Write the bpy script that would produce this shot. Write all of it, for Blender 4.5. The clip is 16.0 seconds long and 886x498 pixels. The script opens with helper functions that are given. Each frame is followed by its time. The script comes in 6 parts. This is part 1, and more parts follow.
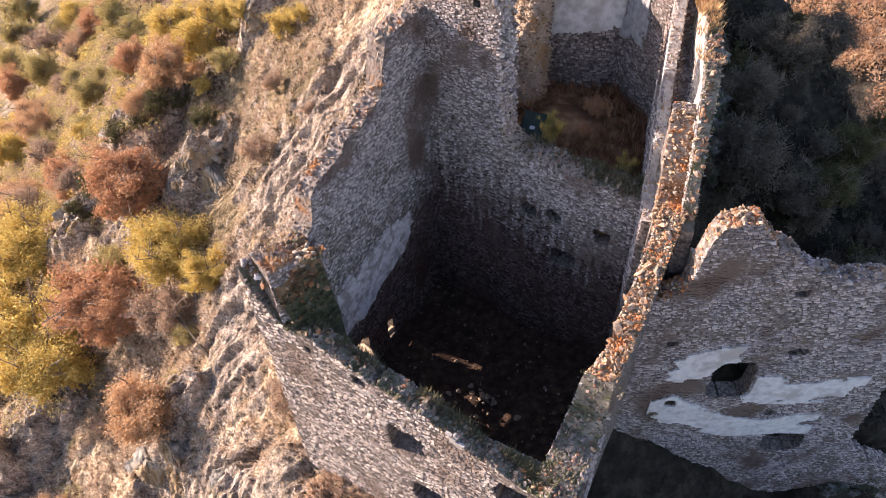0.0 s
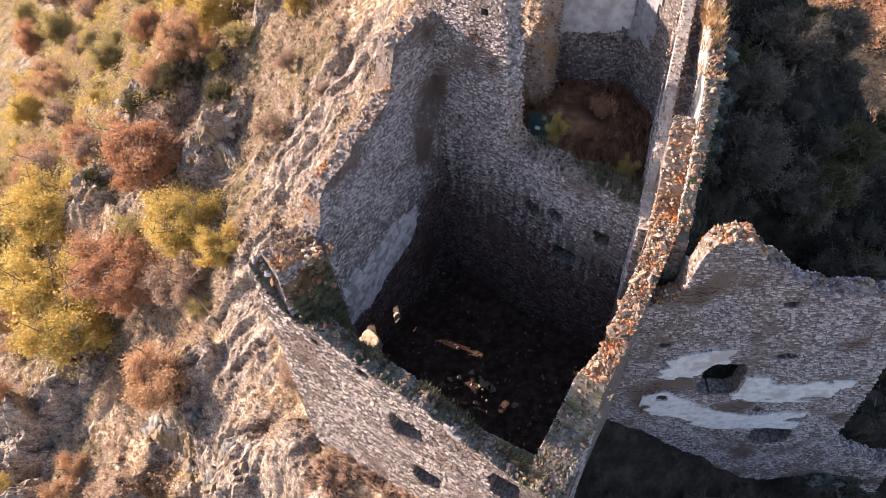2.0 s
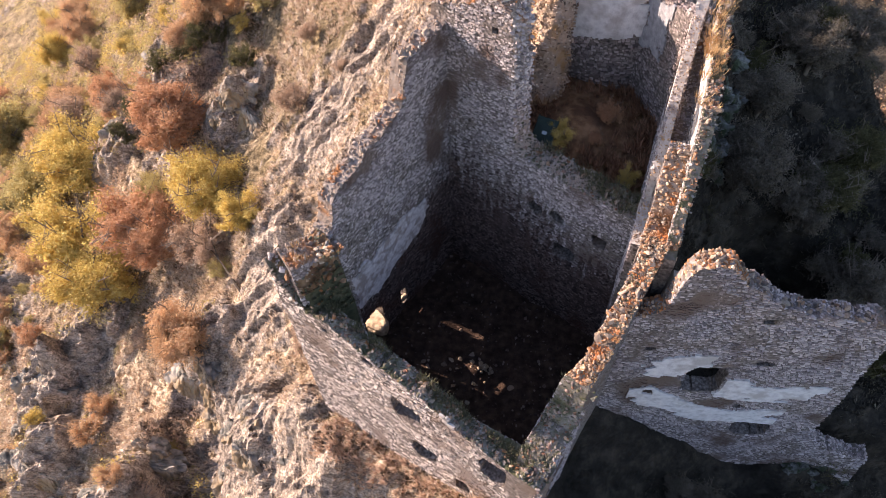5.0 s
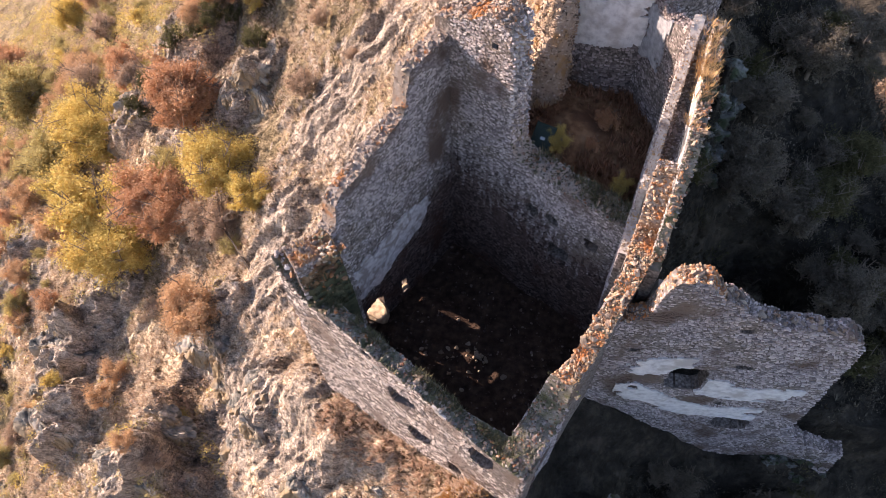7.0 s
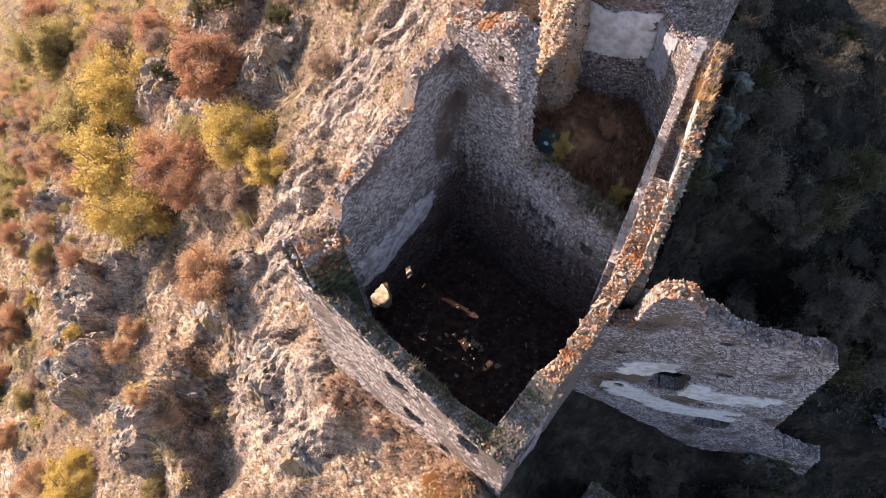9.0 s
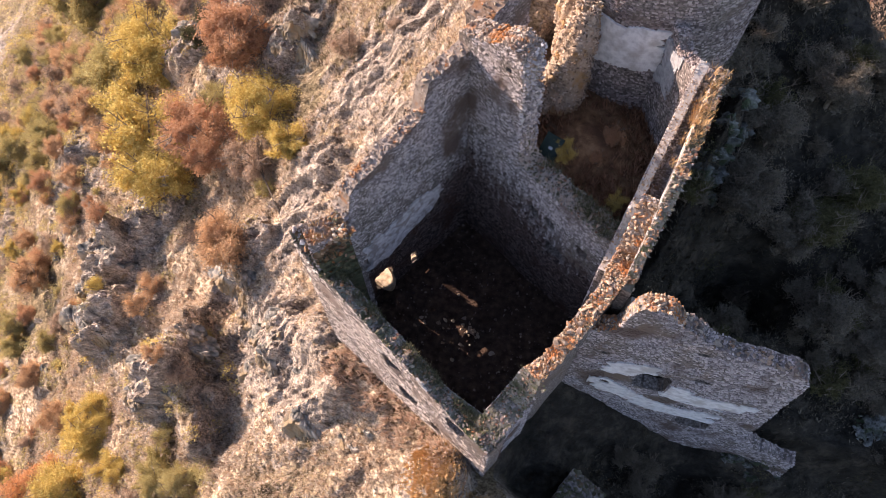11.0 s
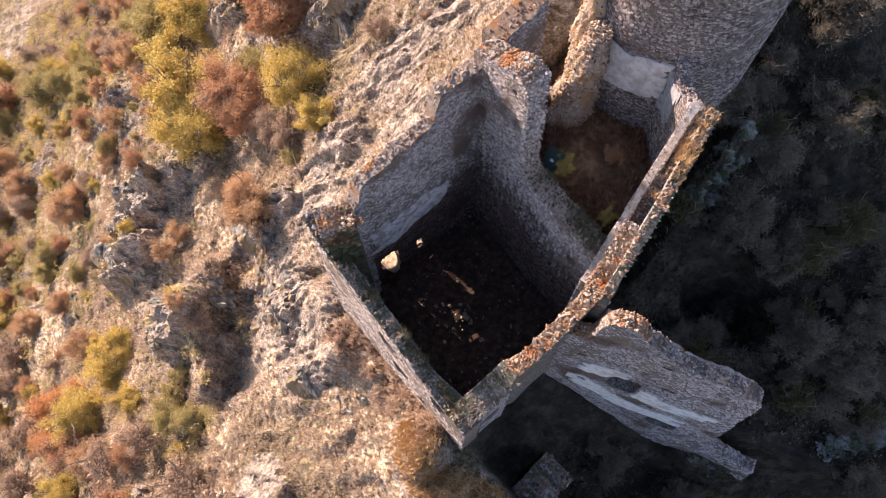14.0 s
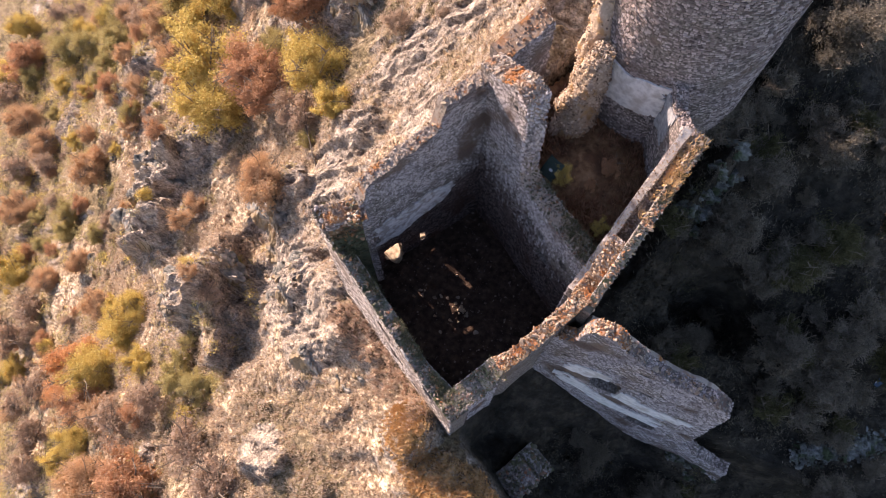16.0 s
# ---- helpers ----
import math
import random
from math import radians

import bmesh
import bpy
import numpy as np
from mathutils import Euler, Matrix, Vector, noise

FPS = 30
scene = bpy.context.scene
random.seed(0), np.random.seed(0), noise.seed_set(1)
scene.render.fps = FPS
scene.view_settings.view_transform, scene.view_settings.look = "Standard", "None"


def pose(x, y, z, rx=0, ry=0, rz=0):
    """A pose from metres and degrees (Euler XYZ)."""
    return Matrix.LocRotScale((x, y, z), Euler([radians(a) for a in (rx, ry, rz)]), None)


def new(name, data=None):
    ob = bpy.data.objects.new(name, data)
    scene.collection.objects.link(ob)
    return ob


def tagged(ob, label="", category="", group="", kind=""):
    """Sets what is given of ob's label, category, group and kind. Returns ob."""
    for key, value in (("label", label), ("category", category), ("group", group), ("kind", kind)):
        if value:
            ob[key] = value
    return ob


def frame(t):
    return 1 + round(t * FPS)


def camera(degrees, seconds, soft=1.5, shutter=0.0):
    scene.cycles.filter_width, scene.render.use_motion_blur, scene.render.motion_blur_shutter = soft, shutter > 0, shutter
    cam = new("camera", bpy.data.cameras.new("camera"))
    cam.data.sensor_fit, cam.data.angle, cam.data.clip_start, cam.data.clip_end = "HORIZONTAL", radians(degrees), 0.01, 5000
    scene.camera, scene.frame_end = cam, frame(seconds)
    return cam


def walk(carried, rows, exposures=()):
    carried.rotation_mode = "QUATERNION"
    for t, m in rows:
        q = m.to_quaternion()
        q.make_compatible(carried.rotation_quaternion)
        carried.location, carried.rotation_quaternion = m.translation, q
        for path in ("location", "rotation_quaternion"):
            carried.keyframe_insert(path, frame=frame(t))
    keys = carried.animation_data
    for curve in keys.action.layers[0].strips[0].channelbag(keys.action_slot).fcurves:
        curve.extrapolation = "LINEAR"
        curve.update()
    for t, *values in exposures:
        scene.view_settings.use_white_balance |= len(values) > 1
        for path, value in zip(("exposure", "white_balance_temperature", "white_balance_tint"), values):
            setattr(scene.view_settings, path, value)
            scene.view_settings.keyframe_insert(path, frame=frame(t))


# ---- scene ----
cam = camera(64.6, 16.0, soft=0.45)
METRES, EYE, TILT, LEAN, TURN = 15.0, 28.0, -48.0, 2.0, 0.0
ROWS = [
    (0.0, 0.0, 0.0, 0.0, 0.0, 0.0, -0.0),
    (0.5, 0.0036, -0.0134, 0.0209, 0.27, -0.82, -0.36),
    (1.0, 0.008, -0.0257, 0.0416, 0.55, -1.68, -0.75),
    (1.5, 0.0137, -0.0376, 0.0637, 0.81, -2.53, -1.1),
    (2.0, 0.0191, -0.0509, 0.0872, 1.07, -3.37, -1.44),
    (2.5, 0.0249, -0.064, 0.111, 1.36, -4.21, -1.82),
    (3.0, 0.0305, -0.0772, 0.1351, 1.68, -5.06, -2.24),
    (3.5, 0.036, -0.0904, 0.1594, 2.01, -5.9, -2.66),
    (4.0, 0.0411, -0.1043, 0.1836, 2.34, -6.74, -3.08),
    (6.5, 0.0679, -0.177, 0.3097, 3.79, -10.73, -4.94),
    (7.0, 0.0766, -0.1947, 0.3359, 4.1, -11.48, -5.36),
    (7.5, 0.0864, -0.2107, 0.3619, 4.5, -12.25, -5.87),
    (8.0, 0.0966, -0.2243, 0.3867, 5.07, -13.04, -6.58),
    (8.5, 0.1065, -0.2387, 0.4123, 5.72, -13.83, -7.38),
    (9.0, 0.1171, -0.254, 0.4376, 6.36, -14.65, -8.18),
    (11.5, 0.1705, -0.3317, 0.5719, 9.76, -18.75, -12.24),
    (12.0, 0.1807, -0.348, 0.5983, 10.33, -19.44, -12.91),
    (12.5, 0.1906, -0.3656, 0.6253, 10.93, -20.13, -13.63),
    (13.0, 0.2002, -0.3841, 0.6526, 11.69, -20.86, -14.51),
    (13.5, 0.2091, -0.4039, 0.6805, 12.51, -21.62, -15.46),
    (14.0, 0.2166, -0.423, 0.71, 13.17, -22.34, -16.19),
    (14.5, 0.2233, -0.4416, 0.739, 13.78, -23.03, -16.88),
    (15.0, 0.2301, -0.4592, 0.7691, 14.38, -23.75, -17.56),
    (15.5, 0.2363, -0.4769, 0.8005, 15.08, -24.49, -18.33),
    (16.0, 0.2422, -0.4941, 0.8317, 15.75, -25.24, -19.05),
]
walk(cam, [(t, pose(0, 0, EYE, TILT, LEAN, TURN) @ pose(METRES * x, METRES * y, METRES * z, 90 + pitch, roll, yaw)) for t, x, y, z, yaw, pitch, roll in ROWS],
     [(0.0, 1.24, 6450, 25), (8.0, 1.2, 6450, 25), (16.0, 1.13, 6450, 25)])

# ---- world and sun ----
SUN_TO = Vector((-0.93, 0.36, 0.0)).normalized()
SUN_UP = radians(20)
world = bpy.data.worlds.new("world")
scene.world = world
world.use_nodes = True
wn = world.node_tree
sky = wn.nodes.new("ShaderNodeTexSky")
sky.sky_type, sky.sun_disc = "NISHITA", False
sky.sun_elevation = SUN_UP
sky.sun_rotation = math.atan2(SUN_TO.x, SUN_TO.y)
wn.links.new(sky.outputs[0], wn.nodes["Background"].inputs[0])
wn.nodes["Background"].inputs[1].default_value = 0.13
sun = new("sun", bpy.data.lights.new("sun", "SUN"))
sun.data.energy, sun.data.angle, sun.data.color = 4.9, radians(0.6), (1.0, 0.84, 0.66)
to_sun = Vector((SUN_TO.x * math.cos(SUN_UP), SUN_TO.y * math.cos(SUN_UP), math.sin(SUN_UP)))
sun.matrix_world = Matrix.Translation((-60, 20, 60)) @ to_sun.to_track_quat("Z", "Y").to_matrix().to_4x4()


# ---- materials ----
def material(name, stops, scale=3.0, rough=0.9, bump=0.3, bump_scale=12.0, per="none", second=None, amount=0.4, second_scale=0.5, spread=0.5):
    """Noise-coloured surface. stops: colours along a ramp; per: island or object picks along the ramp; second: a colour in large patches."""
    mat = bpy.data.materials.new(name)
    mat.use_nodes = True
    nt = mat.node_tree
    nd, ln = nt.nodes, nt.links
    bsdf = nd["Principled BSDF"]
    bsdf.inputs["Roughness"].default_value = rough
    bsdf.inputs["Specular IOR Level"].default_value = 0.2
    pos = nd.new("ShaderNodeTexCoord")
    tex = nd.new("ShaderNodeTexNoise")
    tex.inputs["Scale"].default_value, tex.inputs["Detail"].default_value = scale, 6
    ln.new(pos.outputs["Object"], tex.inputs["Vector"])
    fac = tex.outputs["Fac"]
    if per != "none":
        info = nd.new("ShaderNodeNewGeometry") if per == "island" else nd.new("ShaderNodeObjectInfo")
        rnd = info.outputs["Random Per Island"] if per == "island" else info.outputs["Random"]
        mix = nd.new("ShaderNodeMix")
        mix.inputs[0].default_value = spread
        ln.new(tex.outputs["Fac"], mix.inputs[2])
        ln.new(rnd, mix.inputs[3])
        fac = mix.outputs[0]
    ramp = nd.new("ShaderNodeValToRGB")
    cr = ramp.color_ramp
    lo, hi = (0.3, 0.7) if per == "none" else (0.18, 0.82)
    while len(cr.elements) < len(stops):
        cr.elements.new(0.5)
    for k, c in enumerate(stops):
        cr.elements[k].position = lo + (hi - lo) * k / max(1, len(stops) - 1)
        cr.elements[k].color = (*c, 1)
    ln.new(fac, ramp.inputs[0])
    col = ramp.outputs[0]
    if second:
        big = nd.new("ShaderNodeTexNoise")
        big.inputs["Scale"].default_value, big.inputs["Detail"].default_value = second_scale, 5
        ln.new(pos.outputs["Object"], big.inputs["Vector"])
        ms = nd.new("ShaderNodeMapRange")
        ms.inputs[1].default_value, ms.inputs[2].default_value = 0.62 - 0.3 * amount, 0.74 - 0.3 * amount
        ln.new(big.outputs["Fac"], ms.inputs[0])
        mx = nd.new("ShaderNodeMix")
        mx.data_type = "RGBA"
        ln.new(ms.outputs[0], mx.inputs[0])
        ln.new(col, mx.inputs[6])
        mx.inputs[7].default_value = (*second, 1)
        col = mx.outputs[2]
    ln.new(col, bsdf.inputs["Base Color"])
    if bump:
        bt = nd.new("ShaderNodeTexNoise")
        bt.inputs["Scale"].default_value, bt.inputs["Detail"].default_value = bump_scale, 8
        ln.new(pos.outputs["Object"], bt.inputs["Vector"])
        bp = nd.new("ShaderNodeBump")
        bp.inputs["Strength"].default_value, bp.inputs["Distance"].default_value = bump, 0.06
        ln.new(bt.outputs["Fac"], bp.inputs["Height"])
        ln.new(bp.outputs[0], bsdf.inputs["Normal"])
    return mat


STONE = material("rubble_stone", [(0.24, 0.204, 0.194), (0.41, 0.353, 0.334), (0.52, 0.455, 0.43), (0.68, 0.61, 0.575)], 9, per="island", bump=0.6, bump_scale=22, second=(0.17, 0.12, 0.095), amount=0.3, spread=0.8)
STONE_PALE = material("pale_rubble_stone", [(0.21, 0.178, 0.157), (0.41, 0.352, 0.31), (0.55, 0.478, 0.42), (0.74, 0.66, 0.585)], 9, per="island", bump=0.6, bump_scale=22, second=(0.3, 0.24, 0.2), amount=0.2, spread=0.8)
STONE_TOWER = material("tower_rubble_stone", [(0.15, 0.119, 0.11), (0.28, 0.226, 0.208), (0.38, 0.312, 0.286), (0.52, 0.44, 0.405)], 9, per="island", bump=0.6, bump_scale=22, second=(0.17, 0.12, 0.095), amount=0.3, spread=0.8)
STONE_TOWER_ONE = material("single_tower_stone", [(0.15, 0.119, 0.11), (0.28, 0.226, 0.208), (0.38, 0.312, 0.286), (0.52, 0.44, 0.405)], 9, per="object", bump=0.4, spread=0.8)
STONE_ONE = material("single_rubble_stone", [(0.24, 0.204, 0.194), (0.41, 0.353, 0.334), (0.52, 0.455, 0.43), (0.68, 0.61, 0.575)], 9, per="object", bump=0.4, spread=0.8)
STONE_PALE_ONE = material("single_pale_stone", [(0.21, 0.178, 0.157), (0.41, 0.352, 0.31), (0.55, 0.478, 0.42), (0.74, 0.66, 0.585)], 9, per="object", bump=0.4, spread=0.8)
MORTAR = material("old_mortar", [(0.06, 0.05, 0.044), (0.19, 0.162, 0.144), (0.36, 0.312, 0.277)], 9.0, bump=1.0, second=(0.17, 0.13, 0.105), amount=0.3)
# Browns for the room's lower masonry: stain and its deep shade in one colour.
BROWN_SHADE = [(0.045, 0.03, 0.026), (0.095, 0.066, 0.057), (0.16, 0.115, 0.1), (0.25, 0.19, 0.165)]
STONE_DUSK = material("half_stained_shaded_stone", [(0.09, 0.07, 0.065), (0.2, 0.163, 0.152), (0.3, 0.25, 0.234), (0.45, 0.39, 0.365)], 9, per="island", bump=0.6, bump_scale=22, second=(0.12, 0.085, 0.072), amount=0.4, spread=0.8)
STONE_BROWN = material("stained_shaded_stone", BROWN_SHADE, 9, per="island", bump=0.6, bump_scale=22, second=(0.09, 0.048, 0.036), amount=0.35, spread=0.7)
MORTAR_BROWN = material("stained_shaded_mortar", BROWN_SHADE[:3], 4.0, bump=0.9)
CAP = material("weathered_capstone", [(0.14, 0.1, 0.075), (0.3, 0.23, 0.175), (0.44, 0.36, 0.28), (0.3, 0.165, 0.095)], 6, per="object", bump=0.8, spread=0.6)
TOP_DRY = material("wall_top_rubble", [(0.15, 0.105, 0.075), (0.27, 0.22, 0.185), (0.38, 0.32, 0.27), (0.2, 0.13, 0.085), (0.44, 0.38, 0.32)], 4, per="island", bump=0.8, second=(0.36, 0.16, 0.06), amount=0.3, second_scale=0.9, spread=0.7)
TOP_LICHEN = material("lichened_wall_top", [(0.09, 0.055, 0.038), (0.3, 0.17, 0.095), (0.5, 0.34, 0.21), (0.7, 0.57, 0.42)], 3.0, per="island", bump=0.9, second=(0.46, 0.18, 0.065), amount=0.34, second_scale=1.7, spread=0.65)
TOP_MOSS = material("mossy_wall_top", [(0.07, 0.065, 0.04), (0.2, 0.18, 0.16), (0.13, 0.12, 0.07), (0.36, 0.32, 0.29), (0.26, 0.12, 0.07)], 4, per="island", bump=0.8, second=(0.1, 0.1, 0.055), amount=0.4, second_scale=1.2, spread=0.7)
LICHEN = material("orange_lichen_stone", [(0.14, 0.1, 0.08), (0.36, 0.26, 0.19), (0.58, 0.47, 0.36), (0.46, 0.17, 0.06)], 5, per="object", bump=0.6, second=(0.52, 0.2, 0.06), amount=0.35, second_scale=3.0, spread=0.6)
PALE_MORTAR = material("pale_mortar", [(0.34, 0.3, 0.27), (0.48, 0.44, 0.4), (0.58, 0.54, 0.5)], 5, bump=0.5, second=(0.3, 0.25, 0.22), amount=0.3, second_scale=2.0)
# Rubble whose warm tone stands in for sunlight on piers and parapet.
WARM_LIT = material("warm_lit_rubble_stone", [(0.1, 0.07, 0.052), (0.32, 0.235, 0.17), (0.5, 0.39, 0.295), (0.68, 0.57, 0.455)], 6, per="island", bump=0.8, bump_scale=16, second=(0.42, 0.27, 0.14), amount=0.3, second_scale=1.5, spread=0.6)
# Stone with a warm sunlit tone put into its colour.
SUNLIT_STONE = material("sunlit_toned_stone", [(0.26, 0.185, 0.115), (0.44, 0.335, 0.23), (0.6, 0.49, 0.36)], 5, bump=0.9, bump_scale=8)
# Lime plaster greyed so that it looks shaded by the tower.
PLASTER_SHADED = material("shaded_grey_plaster", [(0.26, 0.255, 0.26), (0.36, 0.355, 0.36), (0.46, 0.45, 0.45)], 5, bump=0.8, bump_scale=9)
PLASTER = material("white_lime_plaster", [(0.5, 0.485, 0.475), (0.7, 0.69, 0.68), (0.8, 0.79, 0.77)], 4.0, bump=0.5, second=(0.5, 0.47, 0.44), amount=0.2, second_scale=1.1)
PLASTER_OLD = material("stained_lime_plaster", [(0.44, 0.405, 0.395), (0.62, 0.585, 0.575), (0.76, 0.73, 0.715)], 5.5, bump=0.8, bump_scale=9, second=(0.36, 0.31, 0.29), amount=0.42, second_scale=2.4)
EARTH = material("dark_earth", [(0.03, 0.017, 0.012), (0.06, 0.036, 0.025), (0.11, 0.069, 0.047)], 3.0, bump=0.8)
EARTH_DRY = material("brown_grassy_earth", [(0.09, 0.05, 0.03), (0.2, 0.115, 0.06), (0.32, 0.2, 0.11)], 3.0, bump=0.7, second=(0.12, 0.065, 0.038), amount=0.3)
MOSS_EARTH = material("mossy_earth", [(0.03, 0.034, 0.02), (0.065, 0.07, 0.04), (0.11, 0.1, 0.065)], 4.0, bump=0.8)
MOSSY = material("green_grey_grass", [(0.06, 0.065, 0.03), (0.14, 0.13, 0.07), (0.26, 0.22, 0.13)], 1.0, bump=0, per="island")
STUB = material("stump_masonry", [(0.07, 0.062, 0.057), (0.17, 0.15, 0.138), (0.28, 0.25, 0.23), (0.42, 0.38, 0.35)], 5.0, bump=1.0, bump_scale=9, second=(0.14, 0.12, 0.1), amount=0.4, second_scale=2.0)
ROCK_MOSS = material("mossy_limestone", [(0.05, 0.054, 0.045), (0.15, 0.154, 0.142), (0.33, 0.33, 0.315)], 3.0, bump=1.0, bump_scale=6, second=(0.06, 0.075, 0.04), amount=0.5, second_scale=1.5)
ROCK = material("grey_limestone", [(0.06, 0.06, 0.054), (0.18, 0.172, 0.152), (0.32, 0.295, 0.255), (0.52, 0.46, 0.385)], 4.5, bump=1.0, bump_scale=11, second=(0.3, 0.22, 0.13), amount=0.5, second_scale=1.3)
BARK_DARK = material("dark_bark", [(0.05, 0.038, 0.03), (0.11, 0.085, 0.065)], 9, bump=0.5)
BARK = material("bark", [(0.16, 0.13, 0.1), (0.28, 0.23, 0.18)], 9, bump=0.5)

# Dark brush and grass behind the castle; the slope's shade is partly in it.
SHADED_SCRUB = material("dark_scrub", [(0.045, 0.04, 0.03), (0.1, 0.087, 0.063), (0.22, 0.19, 0.142)], 1.0, bump=0, per="island")


def leaf_material(name, stops):
    """Thin leaves: matt, and letting some light through."""
    mat = material(name, stops, 4.5, bump=0, per="island", spread=0.4)
    nt = mat.node_tree
    nd, ln = nt.nodes, nt.links
    bsdf, out = nd["Principled BSDF"], nd["Material Output"]
    bsdf.inputs["Specular IOR Level"].default_value = 0.1
    tr = nd.new("ShaderNodeBsdfTranslucent")
    ln.new(bsdf.inputs["Base Color"].links[0].from_socket, tr.inputs[0])
    mx = nd.new("ShaderNodeMixShader")
    mx.inputs[0].default_value = 0.4
    ln.new(bsdf.outputs[0], mx.inputs[1])
    ln.new(tr.outputs[0], mx.inputs[2])
    ln.new(mx.outputs[0], out.inputs[0])
    return mat


STRAW = leaf_material("straw_grass", [(0.38, 0.3, 0.22), (0.56, 0.46, 0.36), (0.7, 0.61, 0.5)])
LEAF = {
    "yellow": leaf_material("yellow_leaves", [(0.41, 0.26, 0.1), (0.56, 0.41, 0.13), (0.69, 0.555, 0.185), (0.77, 0.655, 0.3)]),
    "olive": leaf_material("olive_leaves", [(0.3, 0.21, 0.1), (0.4, 0.32, 0.14), (0.52, 0.45, 0.2), (0.6, 0.53, 0.28)]),
    "orange": leaf_material("orange_leaves", [(0.42, 0.26, 0.15), (0.58, 0.385, 0.225), (0.7, 0.5, 0.32)]),
    "red": leaf_material("rust_red_leaves", [(0.38, 0.2, 0.11), (0.53, 0.31, 0.18), (0.65, 0.43, 0.27)]),
    "scarlet": leaf_material("orange_red_leaves", [(0.48, 0.2, 0.1), (0.63, 0.34, 0.16), (0.73, 0.47, 0.24)]),
    "brown": leaf_material("brown_leaves", [(0.3, 0.21, 0.15), (0.46, 0.34, 0.25), (0.6, 0.47, 0.36)]),
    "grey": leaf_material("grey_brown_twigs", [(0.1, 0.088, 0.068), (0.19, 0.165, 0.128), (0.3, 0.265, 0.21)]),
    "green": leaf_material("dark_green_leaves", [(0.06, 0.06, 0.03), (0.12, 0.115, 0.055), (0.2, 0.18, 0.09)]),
}


# ---- small tools ----
def smooth(a, b, x):
    t = np.clip((x - a) / (b - a), 0, 1)
    return t * t * (3 - 2 * t)


def lattice(seed):
    rs = np.random.RandomState(seed)
    return rs.rand(64, 64)


LAT = [lattice(k) for k in range(8)]


def vnoise(x, y, k=0):
    """Smooth value noise in 0..1 for arrays."""
    x, y = np.asarray(x, float), np.asarray(y, float)
    xi, yi = np.floor(x).astype(int), np.floor(y).astype(int)
    fx, fy = x - xi, y - yi
    fx, fy = fx * fx * (3 - 2 * fx), fy * fy * (3 - 2 * fy)
    g = LAT[k % 8]
    a, b = g[xi % 64, yi % 64], g[(xi + 1) % 64, yi % 64]
    c, d = g[xi % 64, (yi + 1) % 64], g[(xi + 1) % 64, (yi + 1) % 64]
    return (a * (1 - fx) + b * fx) * (1 - fy) + (c * (1 - fx) + d * fx) * fy


def fbm(x, y, k=0, octaves=4):
    out, amp, f = 0.0, 0.5, 1.0
    for o in range(octaves):
        out = out + amp * vnoise(x * f + 17.3 * o, y * f - 9.1 * o, k + o)
        amp, f = amp * 0.5, f * 2.03
    return out


def ridged(x, y, k=0, octaves=4):
    out, amp, f = 0.0, 0.5, 1.0
    for o in range(octaves):
        out = out + amp * (1 - np.abs(2 * vnoise(x * f + 5.7 * o, y * f + 3.3 * o, k + o) - 1))
        amp, f = amp * 0.5, f * 2.1
    return out


def cells(u, v, k=0):
    """Irregular blocks: a random value for each, the way from its middle, and how near its edge is."""
    u, v = np.asarray(u, float), np.asarray(v, float)
    iu, iv = np.floor(u).astype(int), np.floor(v).astype(int)
    g, h, w = LAT[k % 8], LAT[(k + 1) % 8], LAT[(k + 2) % 8]
    best, second = np.full(u.shape, 9.0), np.full(u.shape, 9.0)
    val, du, dv = np.zeros(u.shape), np.zeros(u.shape), np.zeros(u.shape)
    for a in (-1, 0, 1):
        for b in (-1, 0, 1):
            p, q = (iu + a) % 64, (iv + b) % 64
            x, y = u - (iu + a + g[p, q]), v - (iv + b + h[p, q])
            d = np.hypot(x, y)
            near = d < best
            second = np.where(near, best, np.minimum(second, d))
            val, du, dv = np.where(near, w[p, q], val), np.where(near, x, du), np.where(near, y, dv)
            best = np.where(near, d, best)
    return val, du, dv, second - best


def crag(c, a, k=0):
    """Blocky rock relief, about -1 to 1."""
    c = c + 1.2 * fbm(c * 0.5, a * 0.5, k + 3, 2)
    v1, x1, y1, e1 = cells(c * 0.5, a * 0.28, k)
    v2, x2, y2, e2 = cells(c * 1.25 + 7, a * 0.7, k + 3)
    t1, t2 = v1 * 37 % 1 - 0.5, v2 * 53 % 1 - 0.5
    return 1.3 * (v1 - 0.5) + 1.6 * (x1 * t1 + y1 * (v1 - 0.4)) + 0.5 * (v2 - 0.5) + 0.9 * (x2 * t2 + y2 * (v2 - 0.5)) - 0.35 * smooth(0.16, 0.0, e1) - 0.2 * smooth(0.14, 0.0, e2)


def strata(c, a, k=0):
    """Tilted beds of rock: long backs that end in short steep faces, 0 to about 1."""
    p = c + 0.7 * fbm(c * 0.35, a * 0.3, k, 4)
    f = p - np.floor(p)
    n = np.floor(p)
    gate = smooth(0.35, 0.6, vnoise(n * 7.31 + 3, a * 0.35 + n * 1.7, k + 1))
    return gate * (1 - f) * smooth(0.0, 0.14, f)


def mesh_of(name, verts, faces, mat, shade=False):
    me = bpy.data.meshes.new(name)
    me.from_pydata([tuple(v) for v in np.asarray(verts).tolist()], [], faces if isinstance(faces, list) else faces.tolist())
    me.materials.append(mat)
    if shade:
        me.polygons.foreach_set("use_smooth", [True] * len(me.polygons))
    me.update()
    return me


def part(name, me, parent, label="", kind=""):
    ob = new(name, me)
    ob.parent = parent
    return tagged(ob, label, kind=kind)


